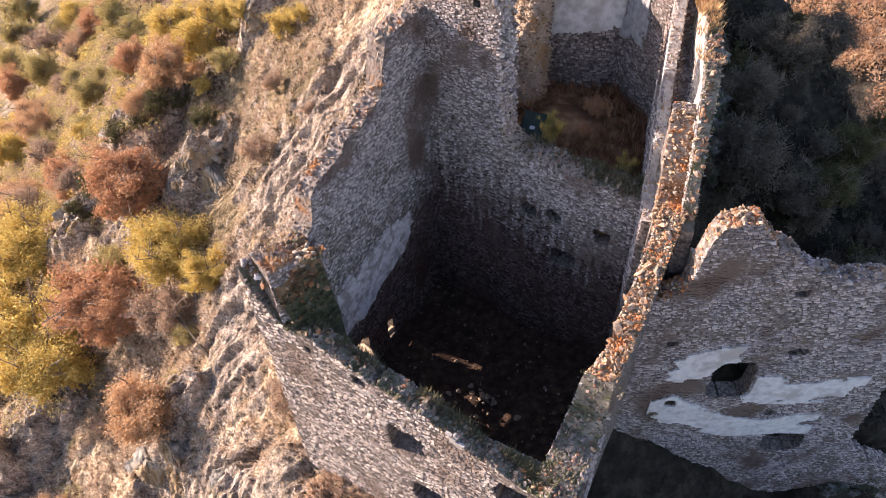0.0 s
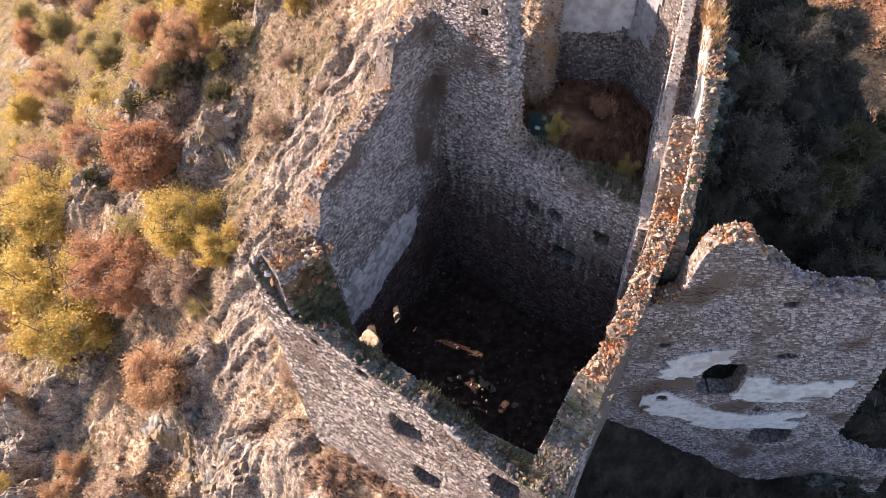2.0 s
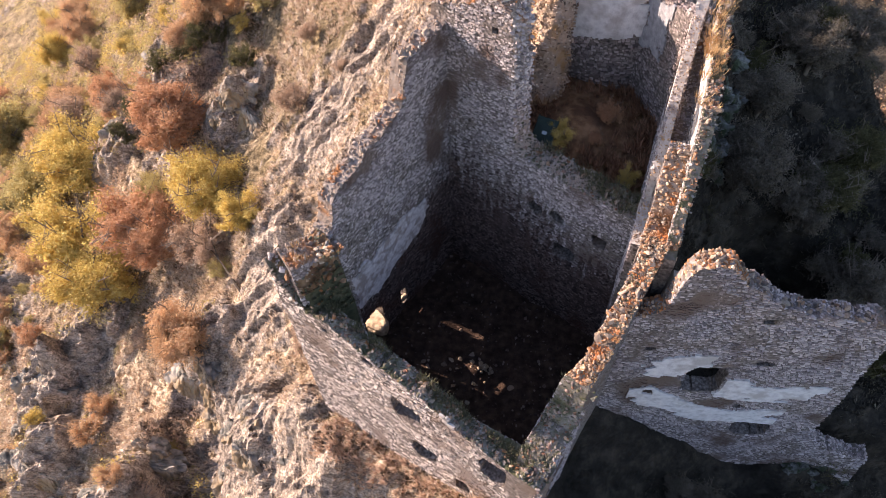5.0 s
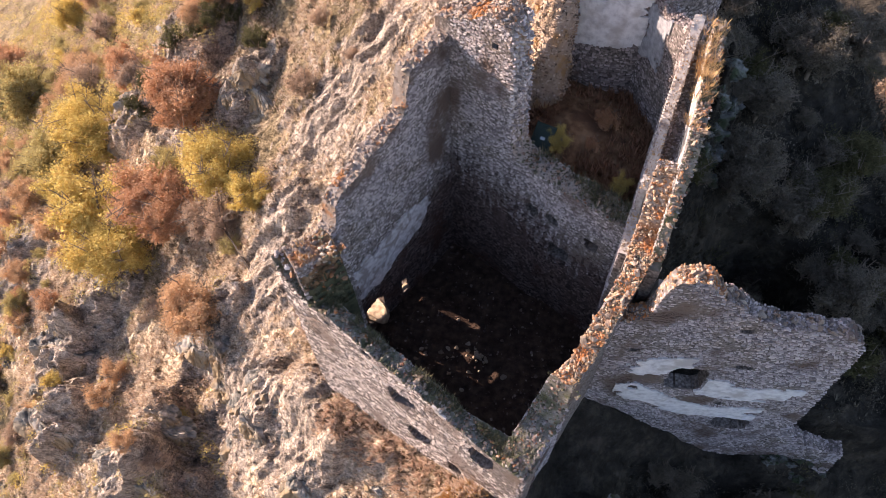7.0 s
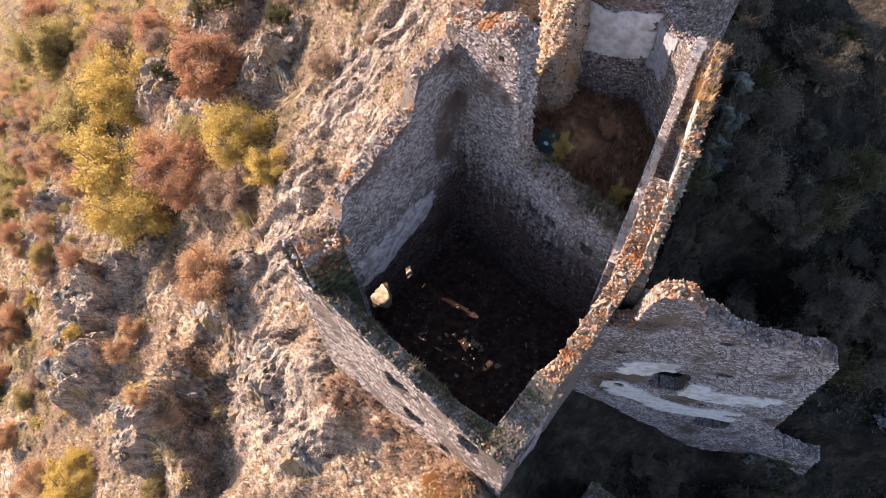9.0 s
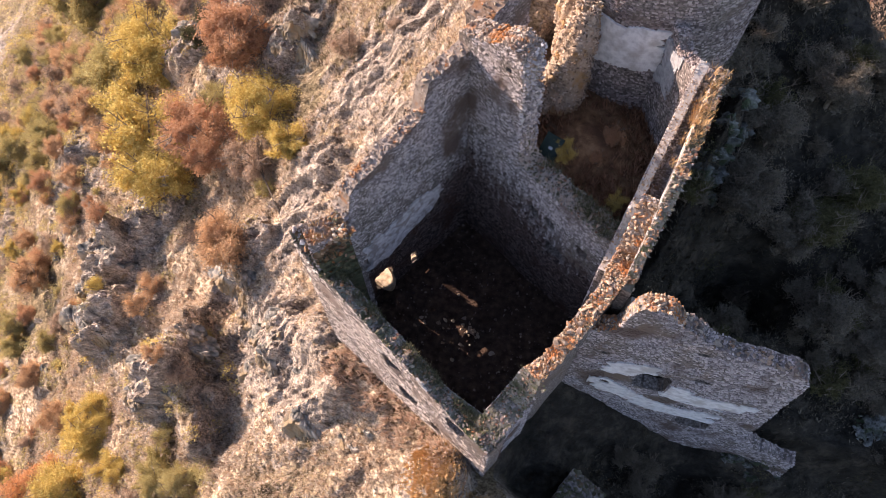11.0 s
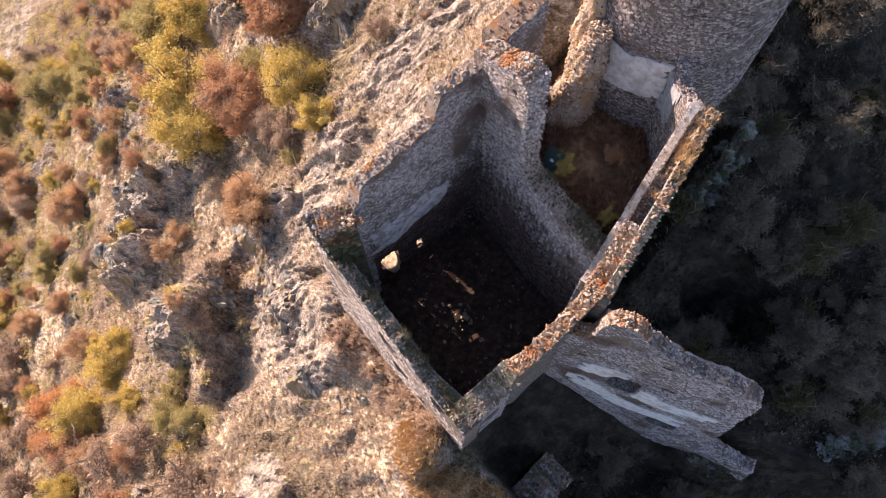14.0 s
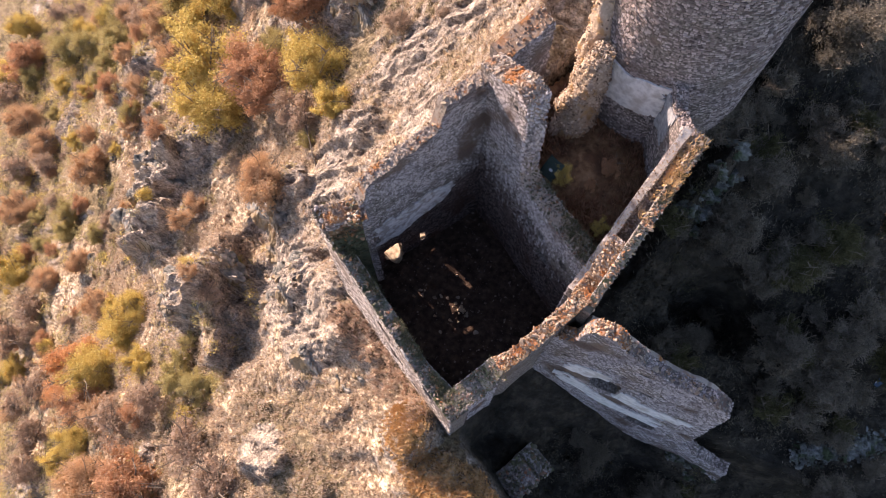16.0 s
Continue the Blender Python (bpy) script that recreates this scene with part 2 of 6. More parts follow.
def rock_mesh(name, mat, seed, levels=2, rough=0.35, flat=1.0, cuts=6):
    """An angular lump of stone, about 1 across, with cut faces."""
    rs = random.Random(seed)
    bm = bmesh.new()
    bmesh.ops.create_icosphere(bm, subdivisions=levels, radius=0.5)
    planes = []
    for _ in range(cuts):
        n = Vector((rs.uniform(-1, 1), rs.uniform(-1, 1), rs.uniform(-0.6, 1))).normalized()
        planes.append((n, rs.uniform(0.26, 0.44)))
    off = Vector((seed * 3.1, seed * 1.7, 0))
    for v in bm.verts:
        for n, d in planes:
            e = v.co.dot(n) - d
            if e > 0:
                v.co -= n * e * 0.9
        v.co *= 1 + rough * noise.fractal(v.co * 2.2 + off, 0.6, 2.2, 4)
        v.co.z *= flat
    me = bpy.data.meshes.new(name)
    bm.to_mesh(me)
    bm.free()
    me.materials.append(mat)
    return me


# ---- ground ----
ROOM = [(-4.5, 14.0), (-1.0, 19.8), (5.5, 15.7), (2.36, 9.12)]
HALL = [(-0.6, 20.4), (1.6, 25.2), (7.8, 23.8), (5.9, 15.9)]
OUTCROPS = [(-9, 28, 4, 1.2), (-6.5, 24, 2.5, 0.6), (-11.5, 23, 3, 1.2), (-6, 30, 3, 0.8), (-33, 20, 5, 4.5), (-33, 15, 4, 4), (-25, 41, 6, 4.5), (-21, 33, 5, 3), (-14, 14, 5, 2), (-9, 11, 4, 1.2), (-24, 10, 5, 2), (-47, 32, 8, 5), (-12, 20, 3, 1.5), (-30, 30, 4, 2)]
KNOBS = [(-34.9, 21.1, 3.0, 4.6), (-33.8, 15.6, 2.8, 4.6), (-23.0, 11.1, 2.4, 5.2), (-29.4, 24.0, 2.6, 2.2), (-22.0, 39.6, 2.6, 3.0), (-29.6, 38.5, 2.7, 2.5), (-50.0, 32.8, 2.6, 1.2), (-16.7, 19.8, 1.8, 1.6), (-12.0, 13.9, 1.8, 1.4), (-7.3, 10.0, 1.6, 1.4), (-12.3, 41.4, 1.6, 3.0), (-9.1, 2.0, 1.7, 1.5), (-17.4, 33.1, 1.6, 2.0), (-15.9, 34.7, 1.4, 1.6), (-28.3, 17.6, 1.6, 1.0), (-31.6, 24.2, 2.7, 2.0), (-68.0, 29.2, 2.8, 0.8), (-42.9, -14.3, 3.2, 1.5), (-95.2, 139.8, 7.6, 2.0), (-21.5, -3.5, 1.2, 0.8)]


def seg_dist(x, y, a, b):
    ax, ay = a
    dx, dy = b[0] - ax, b[1] - ay
    t = np.clip(((x - ax) * dx + (y - ay) * dy) / (dx * dx + dy * dy), 0, 1)
    return np.hypot(x - ax - t * dx, y - ay - t * dy), t


def poly_out(x, y, poly):
    """Distance outside a convex polygon given clockwise (negative inside)."""
    d = np.full(np.shape(x), -1e9)
    for (ax, ay), (bx, by) in zip(poly, poly[1:] + poly[:1]):
        ex, ey = bx - ax, by - ay
        l = math.hypot(ex, ey)
        d = np.maximum(d, ((x - ax) * -ey + (y - ay) * ex) / l)
    return d


def rockiness(x, y):
    """Where bare rock comes through, 0..1."""
    m = smooth(0.54, 0.68, fbm(x * 0.07 + 3, y * 0.07, 2, 4)) * 0.6
    for ox, oy, r, h in OUTCROPS:
        m = np.maximum(m, np.exp(-((x - ox) ** 2 + (y - oy) ** 2) / (r * r) * 1.2))
    for ox, oy, rr, h in KNOBS:
        m = np.maximum(m, 0.9 * smooth(1.5, 0.9, np.hypot(x - ox, y - oy) / rr))
    east = smooth(1.0, 5.0, x - 0.05 * y)
    return np.clip(m, 0, 1) * (1 - 0.85 * east)


def ground_z(x, y, rough=True):
    x, y = np.asarray(x, float), np.asarray(y, float)
    ys = np.where(y > 40, 40 + 14 * np.tanh((y - 40) / 30), y)
    ys = np.where(ys < -30, -30 + 10 * np.tanh((ys + 30) / 30), ys)
    west = -2.47 + 0.865 * x + 0.4426 * ys
    west = np.where(west < -55, -55 + 40 * np.tanh((west + 55) / 60), west)
    xe = x - 3.0 * np.clip(7.6 - y, 0, 7)
    east = 0.51 - 0.351 * xe + 0.461 * ys
    east = np.where(east < -20, -20 + 30 * np.tanh((east + 20) / 40), east)
    k = 0.8
    z = -np.log(np.exp(-np.clip(west, -200, 60) * k / 1.0) + np.exp(-np.clip(east, -200, 60) * k)) / k
    d1, t1 = seg_dist(x, y, (-4.9, 15.2), (-2.0, 20.6))
    d2, t2 = seg_dist(x, y, (-2.0, 20.6), (-0.5, 31.0))
    q = (x + 6.4) * 0.5 + (y - 13.0) * 0.866
    bank = np.maximum((1.5 + 5.0 * t1) * np.exp(-d1 / 3.0), (7.5 - 3.0 * t2) * np.exp(-d2 / 3.2))
    z = z + bank * smooth(-0.6, 2.6, q) * (1 - smooth(1.0, 4.0, x))
    dip = np.clip(0.55 + 0.38 * (x - 6.2), 0.3, 3.3) + 1.3 * smooth(12.0, 10.4, y)
    z = z - dip * smooth(3.0, 5.0, x - 1.8 * np.clip(7.6 - y, 0, 7)) * (1 - smooth(12.9, 13.9, y)) * smooth(-14, 4, y)
    along, away = (x + 6.4) * 0.864 - (y - 13.0) * 0.5035, -(x + 6.4) * 0.5035 - (y - 13.0) * 0.864
    edge = 1.9 + 1.3 * (fbm(x * 0.5, y * 0.5, 4) - 0.45)
    z = z + (2.7 - 0.36 * np.clip(along, 0, 6)) * smooth(edge + 0.9, edge - 0.5, away) * smooth(-4.5, -1.5, along) * smooth(9.0, 6.0, along) * smooth(-1.0, 0.2, away)
    z = z + 2.6 * np.exp(-(((x - 0.75) ** 2 + (y - 7.0) ** 2) / 2.4) ** 3)
    z = z - 5.5 * np.exp(-(((x - 13.4) ** 2 / 5 + (y - 19.6) ** 2 / 3.0) ** 2)) - 1.5 * np.exp(-((x - 10.5) ** 2 / 4 + (y - 17.6) ** 2 / 2.5))
    z = z + 2.4 * np.exp(-((x - 16.2) ** 2 / 3.5 + (y - 12.2) ** 2 / 2.5))
    edge = (x - 19.6) * 0.857 + (y - 27.3) * 0.515
    z = z - 1.3 * np.log1p(np.exp(np.clip(edge * 1.5, -30, 30))) / 1.5 * smooth(21.0, 25.0, y) - 1.3 * np.clip(edge - 20, 0, 200) * smooth(21.0, 25.0, y)
    z = z - 80 * smooth(48.0, 110.0, y) * smooth(-40.0, 0.0, x)
    z = np.where(x > 8, np.maximum(z, -62 + 0.3 * np.clip(x - 40, 0, 200) + 5 * (fbm(x * 0.03, y * 0.03, 2) - 0.5)), z)
    gx, gt = seg_dist(x, y, (-17.2, 15.6), (-14.6, 8.6))
    z = z - 2.3 * smooth(3.0, 0.9, gx + 3.4 * (fbm(x * 0.3, y * 0.3, 1) - 0.45))
    rx, rt = seg_dist(x, y, (-21.6, 14.6), (-17.6, 7.2))
    z = z + 2.2 * smooth(1.9, 0.7, rx + 2.6 * (fbm(x * 0.4 + 7, y * 0.4, 3) - 0.45))
    z = z - 1.8 * np.exp(-((x + 4.2) ** 2 + (y - 17.7) ** 2) / 0.9)
    d3, t3 = seg_dist(x, y, (8.4, 18.0), (10.2, 25.0))
    z = z + (2.5 + 2.5 * t3) * np.exp(-d3 / 1.3)
    if rough:
        c, a = -0.25 * x + 0.97 * y, 0.97 * x + 0.25 * y
        r = rockiness(x, y)
        near = smooth(0.4, 3.0, poly_out(x, y, ROOM))
        z = z + near * (r * (1.6 * (ridged(c * 0.22, a * 0.1, 1) - 0.62) + 0.2 * crag(c, a, 1) + 0.8 * strata(c * 0.3, a * 0.5, 2)) + (0.12 + 0.88 * r) * (0.6 * strata(c * 0.55, a * 0.8, 3) + 0.3 * strata(c * 1.5, a * 1.9, 5)))
        z = z + near * ((fbm(x * 0.12, y * 0.12, 5) - 0.47) * 2.2 + (fbm(x * 0.9, y * 0.9, 6) - 0.47) * 0.9 + (ridged(c * 0.5, a * 0.2, 4) - 0.6) * 1.1 + (ridged(c * 1.3, a * 0.6, 2, 3) - 0.6) * 0.35 + (fbm(x * 2.6, y * 2.6, 3, 2) - 0.37) * 0.55)
        for ox, oy, rr, h in OUTCROPS:
            e = np.exp(-((x - ox) ** 2 + (y - oy) ** 2) / (rr * rr))
            z = z + near * 0.6 * h * e * (0.35 + 0.5 * smooth(0.45, 0.55, fbm(c * 0.3, a * 0.2, 7)))
        for ox, oy, rr, h in KNOBS:
            u, v = (x - ox) * 0.89 + (y - oy) * 0.45, (y - oy) * 0.89 - (x - ox) * 0.45
            d = np.hypot(u * 0.75, v) / rr + 0.7 * (fbm(x * 0.45 + ox, y * 0.45, 2, 3) - 0.45)
            soft = 0.2 + 0.7 * smooth(-0.5, 0.5, v / rr)
            z = z + near * 0.7 * h * smooth(1.15, 1.1 - soft, d) * (0.75 + 0.5 * fbm(c * 0.5, a * 0.3, 6, 3)) + near * 0.7 * smooth(1.25, 0.9, d) * (ridged(a * 1.2, c * 0.4, 5, 3) - 0.6)
    inside = smooth(0.75, 0.25, poly_out(x, y, ROOM))
    z = z * (1 - inside) - 1.5 * inside
    hall = smooth(0.6, 0.2, poly_out(x, y, HALL))
    z = np.where(hall > 0, np.minimum(z, z * (1 - hall) + 8.0 * hall), z)
    return z


def axis(lo, hi, a, b, step, grow):
    mid = list(np.arange(a, b, step))
    up, s = [b], step
    while up[-1] < hi:
        s = s * grow
        up.append(up[-1] + s)
    dn, s = [a - step], step
    while dn[-1] > lo:
        s = s * grow
        dn.append(dn[-1] - s)
    return np.array(dn[::-1] + mid + up)


def build_ground():
    xs, ys = axis(-420, 420, -30, 8, 0.19, 1.018), axis(-420, 420, 0, 34, 0.19, 1.018)
    X, Y = np.meshgrid(xs, ys, indexing="ij")
    Z = ground_z(X, Y)
    nx, ny = X.shape
    verts = np.stack([X, Y, Z], -1).reshape(-1, 3)
    i, j = np.meshgrid(np.arange(nx - 1), np.arange(ny - 1), indexing="ij")
    q = (i * ny + j).ravel()
    faces = np.stack([q, q + ny, q + ny + 1, q + 1], -1)
    mat = bpy.data.materials.new("hillside")
    mat.use_nodes = True
    nt = mat.node_tree
    nd, ln = nt.nodes, nt.links
    bsdf = nd["Principled BSDF"]
    bsdf.inputs["Roughness"].default_value = 0.95
    bsdf.inputs["Specular IOR Level"].default_value = 0.15
    tc = nd.new("ShaderNodeTexCoord")

    def ntex(scale, detail=8, rough=0.6, stretch=None):
        t = nd.new("ShaderNodeTexNoise")
        t.inputs["Scale"].default_value, t.inputs["Detail"].default_value, t.inputs["Roughness"].default_value = scale, detail, rough
        if stretch:
            mp = nd.new("ShaderNodeMapping")
            mp.inputs["Rotation"].default_value = (0, 0, radians(-95))
            mp.inputs["Scale"].default_value = stretch
            ln.new(tc.outputs["Object"], mp.inputs[0])
            ln.new(mp.outputs[0], t.inputs["Vector"])
        else:
            ln.new(tc.outputs["Object"], t.inputs["Vector"])
        return t.outputs["Fac"]

    def ramp(fac, stops):
        r = nd.new("ShaderNodeValToRGB")
        while len(r.color_ramp.elements) < len(stops):
            r.color_ramp.elements.new(0.5)
        for e, (p, c) in zip(r.color_ramp.elements, stops):
            e.position, e.color = p, (*c, 1)
        ln.new(fac, r.inputs[0])
        return r.outputs[0]

    def blend(f, a, b):
        m = nd.new("ShaderNodeMix")
        m.data_type = "RGBA"
        ln.new(f, m.inputs[0])
        ln.new(a, m.inputs[6])
        ln.new(b, m.inputs[7])
        return m.outputs[2]

    grass = ramp(ntex(1.1, 10, 0.7, (0.5, 1.6, 1)), [(0.3, (0.15, 0.102, 0.068)), (0.42, (0.34, 0.255, 0.175)), (0.52, (0.53, 0.43, 0.315)), (0.66, (0.72, 0.62, 0.48))])
    warp = nd.new("ShaderNodeVectorMath")
    warp.operation = "MULTIPLY_ADD"
    wob = nd.new("ShaderNodeTexNoise")
    wob.inputs["Scale"].default_value, wob.inputs["Detail"].default_value = 1.7, 3
    ln.new(tc.outputs["Object"], wob.inputs["Vector"])
    ln.new(wob.outputs["Color"], warp.inputs[0])
    warp.inputs[1].default_value = (0.7, 0.7, 0.7)
    ln.new(tc.outputs["Object"], warp.inputs[2])
    cell = nd.new("ShaderNodeTexVoronoi")
    cell.inputs["Scale"].default_value = 2.1
    ln.new(warp.outputs[0], cell.inputs["Vector"])
    # Dark gaps between grass tussocks: soil colour and their shadows painted together.
    tussock_shade = ramp(cell.outputs["Distance"], [(0.0, (1.22, 1.2, 1.16)), (0.42, (1.1, 1.08, 1.05)), (0.62, (0.72, 0.66, 0.6)), (0.85, (0.34, 0.28, 0.24))])
    clump = nd.new("ShaderNodeMix")
    clump.data_type, clump.blend_type = "RGBA", "MULTIPLY"
    clump.inputs[0].default_value = 0.9
    ln.new(grass, clump.inputs[6])
    ln.new(tussock_shade, clump.inputs[7])
    grass = clump.outputs[2]
    brush = ramp(ntex(0.5, 8), [(0.35, (0.1, 0.076, 0.045)), (0.5, (0.2, 0.155, 0.09)), (0.65, (0.31, 0.24, 0.145))])
    big = nd.new("ShaderNodeMapRange")
    big.inputs[1].default_value, big.inputs[2].default_value = 0.45, 0.6
    ln.new(ntex(0.09, 4), big.inputs[0])
    grass = blend(big.outputs[0], grass, brush)
    at3 = nd.new("ShaderNodeAttribute")
    at3.attribute_name = "brush_cover"
    grass = blend(at3.outputs["Fac"], grass, brush)
    rock = ramp(ntex(0.9, 12, 0.7, (0.6, 1.5, 1)), [(0.32, (0.07, 0.058, 0.05)), (0.43, (0.24, 0.2, 0.166)), (0.56, (0.42, 0.352, 0.288)), (0.72, (0.6, 0.51, 0.42))])
    # Dark scrub ground, with the east side's shade put into the colour.
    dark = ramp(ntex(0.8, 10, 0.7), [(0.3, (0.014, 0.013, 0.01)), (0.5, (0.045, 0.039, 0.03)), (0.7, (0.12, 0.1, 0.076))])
    at = nd.new("ShaderNodeAttribute")
    at.attribute_name = "bare_rock"
    fine = nd.new("ShaderNodeMath")
    fine.operation = "MULTIPLY_ADD"
    ln.new(ntex(0.6, 8), fine.inputs[0])
    fine.inputs[1].default_value = 1.6
    fine.inputs[2].default_value = -1.25
    addm = nd.new("ShaderNodeMath")
    addm.operation = "ADD"
    ln.new(fine.outputs[0], addm.inputs[0])
    ln.new(at.outputs["Fac"], addm.inputs[1])
    mr = nd.new("ShaderNodeMapRange")
    mr.inputs[1].default_value, mr.inputs[2].default_value = -0.12, 0.12
    ln.new(addm.outputs[0], mr.inputs[0])
    col = blend(mr.outputs[0], grass, rock)
    streak = ramp(ntex(3.6, 10, 0.75, (0.4, 1.7, 1)), [(0.34, (0.46, 0.42, 0.38)), (0.46, (0.94, 0.92, 0.9)), (0.55, (1.15, 1.15, 1.15)), (0.68, (1.5, 1.5, 1.5))])
    times = nd.new("ShaderNodeMix")
    times.data_type, times.blend_type = "RGBA", "MULTIPLY"
    times.inputs[0].default_value = 1.0
    ln.new(col, times.inputs[6])
    ln.new(streak, times.inputs[7])
    col = times.outputs[2]
    speck = ramp(ntex(9.0, 6, 0.75), [(0.36, (0.3, 0.27, 0.245)), (0.48, (0.96, 0.96, 0.96)), (0.62, (1.5, 1.5, 1.5))])
    times = nd.new("ShaderNodeMix")
    times.data_type, times.blend_type = "RGBA", "MULTIPLY"
    times.inputs[0].default_value = 1.0
    ln.new(col, times.inputs[6])
    ln.new(speck, times.inputs[7])
    col = times.outputs[2]
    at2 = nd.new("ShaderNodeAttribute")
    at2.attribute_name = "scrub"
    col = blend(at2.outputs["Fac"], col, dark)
    ln.new(col, bsdf.inputs["Base Color"])
    bp = nd.new("ShaderNodeBump")
    bp.inputs["Strength"].default_value, bp.inputs["Distance"].default_value = 1.0, 0.4
    ln.new(ntex(1.8, 12, 0.7), bp.inputs["Height"])
    rg = nd.new("ShaderNodeTexNoise")
    rg.noise_type = "RIDGED_MULTIFRACTAL"
    rg.inputs["Scale"].default_value, rg.inputs["Detail"].default_value = 1.3, 8
    mp2 = nd.new("ShaderNodeMapping")
    mp2.inputs["Rotation"].default_value = (0, 0, radians(-95))
    mp2.inputs["Scale"].default_value = (0.6, 1.5, 0.8)
    ln.new(tc.outputs["Object"], mp2.inputs[0])
    ln.new(mp2.outputs[0], rg.inputs["Vector"])
    bp2 = nd.new("ShaderNodeBump")
    bp2.inputs["Strength"].default_value, bp2.inputs["Distance"].default_value = 0.9, 0.25
    ln.new(rg.outputs["Fac"], bp2.inputs["Height"])
    ln.new(bp.outputs[0], bp2.inputs["Normal"])
    bp3 = nd.new("ShaderNodeBump")
    bp3.invert = True
    bp3.inputs["Strength"].default_value, bp3.inputs["Distance"].default_value = 0.7, 0.25
    ln.new(cell.outputs["Distance"], bp3.inputs["Height"])
    ln.new(bp2.outputs[0], bp3.inputs["Normal"])
    ln.new(bp3.outputs[0], bsdf.inputs["Normal"])
    me = mesh_of("ground", verts, faces, mat, True)
    gx = np.gradient(Z, xs, axis=0)
    gy = np.gradient(Z, ys, axis=1)
    steep = smooth(0.75, 1.5, np.hypot(gx - 0.5, gy - 0.25))
    R = np.clip(rockiness(X, Y) * 0.8 + 0.65 * steep, 0, 1)
    # Scrub and painted shade; the edge follows the wall corner's cast shadow.
    EAST_SHADE = smooth(1.8, 3.6, X - 0.04 * (Y - 8) - 1.9 * np.clip(7.9 - Y, 0, 9) + 1.2 * (fbm(X * 0.3, Y * 0.3, 3) - 0.5)) * (1 - smooth(46, 60, Y) * 0.6 * smooth(20, 12, X))
    Rf = (R[:-1, :-1] + R[1:, 1:]) / 2
    me.polygons.foreach_set("use_smooth", (Rf < 0.55).ravel())
    BC = np.clip(smooth(29, 43, Y + 6 * (fbm(X * 0.1, Y * 0.1, 4) - 0.5)) + smooth(-48, -72, X + 10 * (fbm(X * 0.1, Y * 0.1, 6) - 0.5)), 0, 0.85)
    for nm, arr in (("bare_rock", R), ("scrub", EAST_SHADE), ("brush_cover", BC)):
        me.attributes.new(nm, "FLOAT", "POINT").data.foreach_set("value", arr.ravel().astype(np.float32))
    ob = new("ground", me)
    return tagged(ob, "steep hillside of dry grass, scrub and limestone ribs", "ground", kind="structure")


ground = build_ground()


# ---- masonry ----
def prof(*pts):
    xs, zs = [p[0] for p in pts], [p[1] for p in pts]
    return lambda s: np.interp(s, xs, zs)


def plane_map(p0, p1, side, batter=0.0, zref=0.0):
    """Maps (along, height, inward depth) to the world. side=1: the wall lies to the left of p0->p1."""
    p0, p1 = np.array(p0, float), np.array(p1, float)
    d = (p1 - p0) / np.hypot(*(p1 - p0))
    n = np.array([-d[1], d[0]]) * side

    def f(s, z, depth):
        dep = depth - batter * np.maximum(0, zref - z)
        xy = p0 + np.multiply.outer(s, d) + np.multiply.outer(dep, n)
        return np.concatenate([xy, np.asarray(z)[..., None]], -1)
    return f, float(np.hypot(*(p1 - p0)))


def round_map(cx, cy, r, a0):
    """The same round a drum: along runs clockwise from angle a0."""
    def f(s, z, depth):
        a = a0 + s / r
        return np.stack([cx + (r - depth) * np.cos(a), cy + (r - depth) * np.sin(a), np.asarray(z, float) + 0 * s], -1)
    return f


def in_holes(s, z, holes, grow=0.0):
    m = np.zeros(np.shape(s), bool)
    for k, (s0, s1, z0, z1) in enumerate(holes):
        wob = 0.12 * (vnoise(s * 3.1 + k, z * 3.3, k) - 0.5)
        cs, cz, hs, hz = (s0 + s1) / 2, (z0 + z1) / 2, (s1 - s0) / 2 + grow + wob, (z1 - z0) / 2 + grow + wob
        m |= (np.abs((s - cs) / hs) ** 3.5 + np.abs((z - cz) / hz) ** 3.5) < 1
    return m


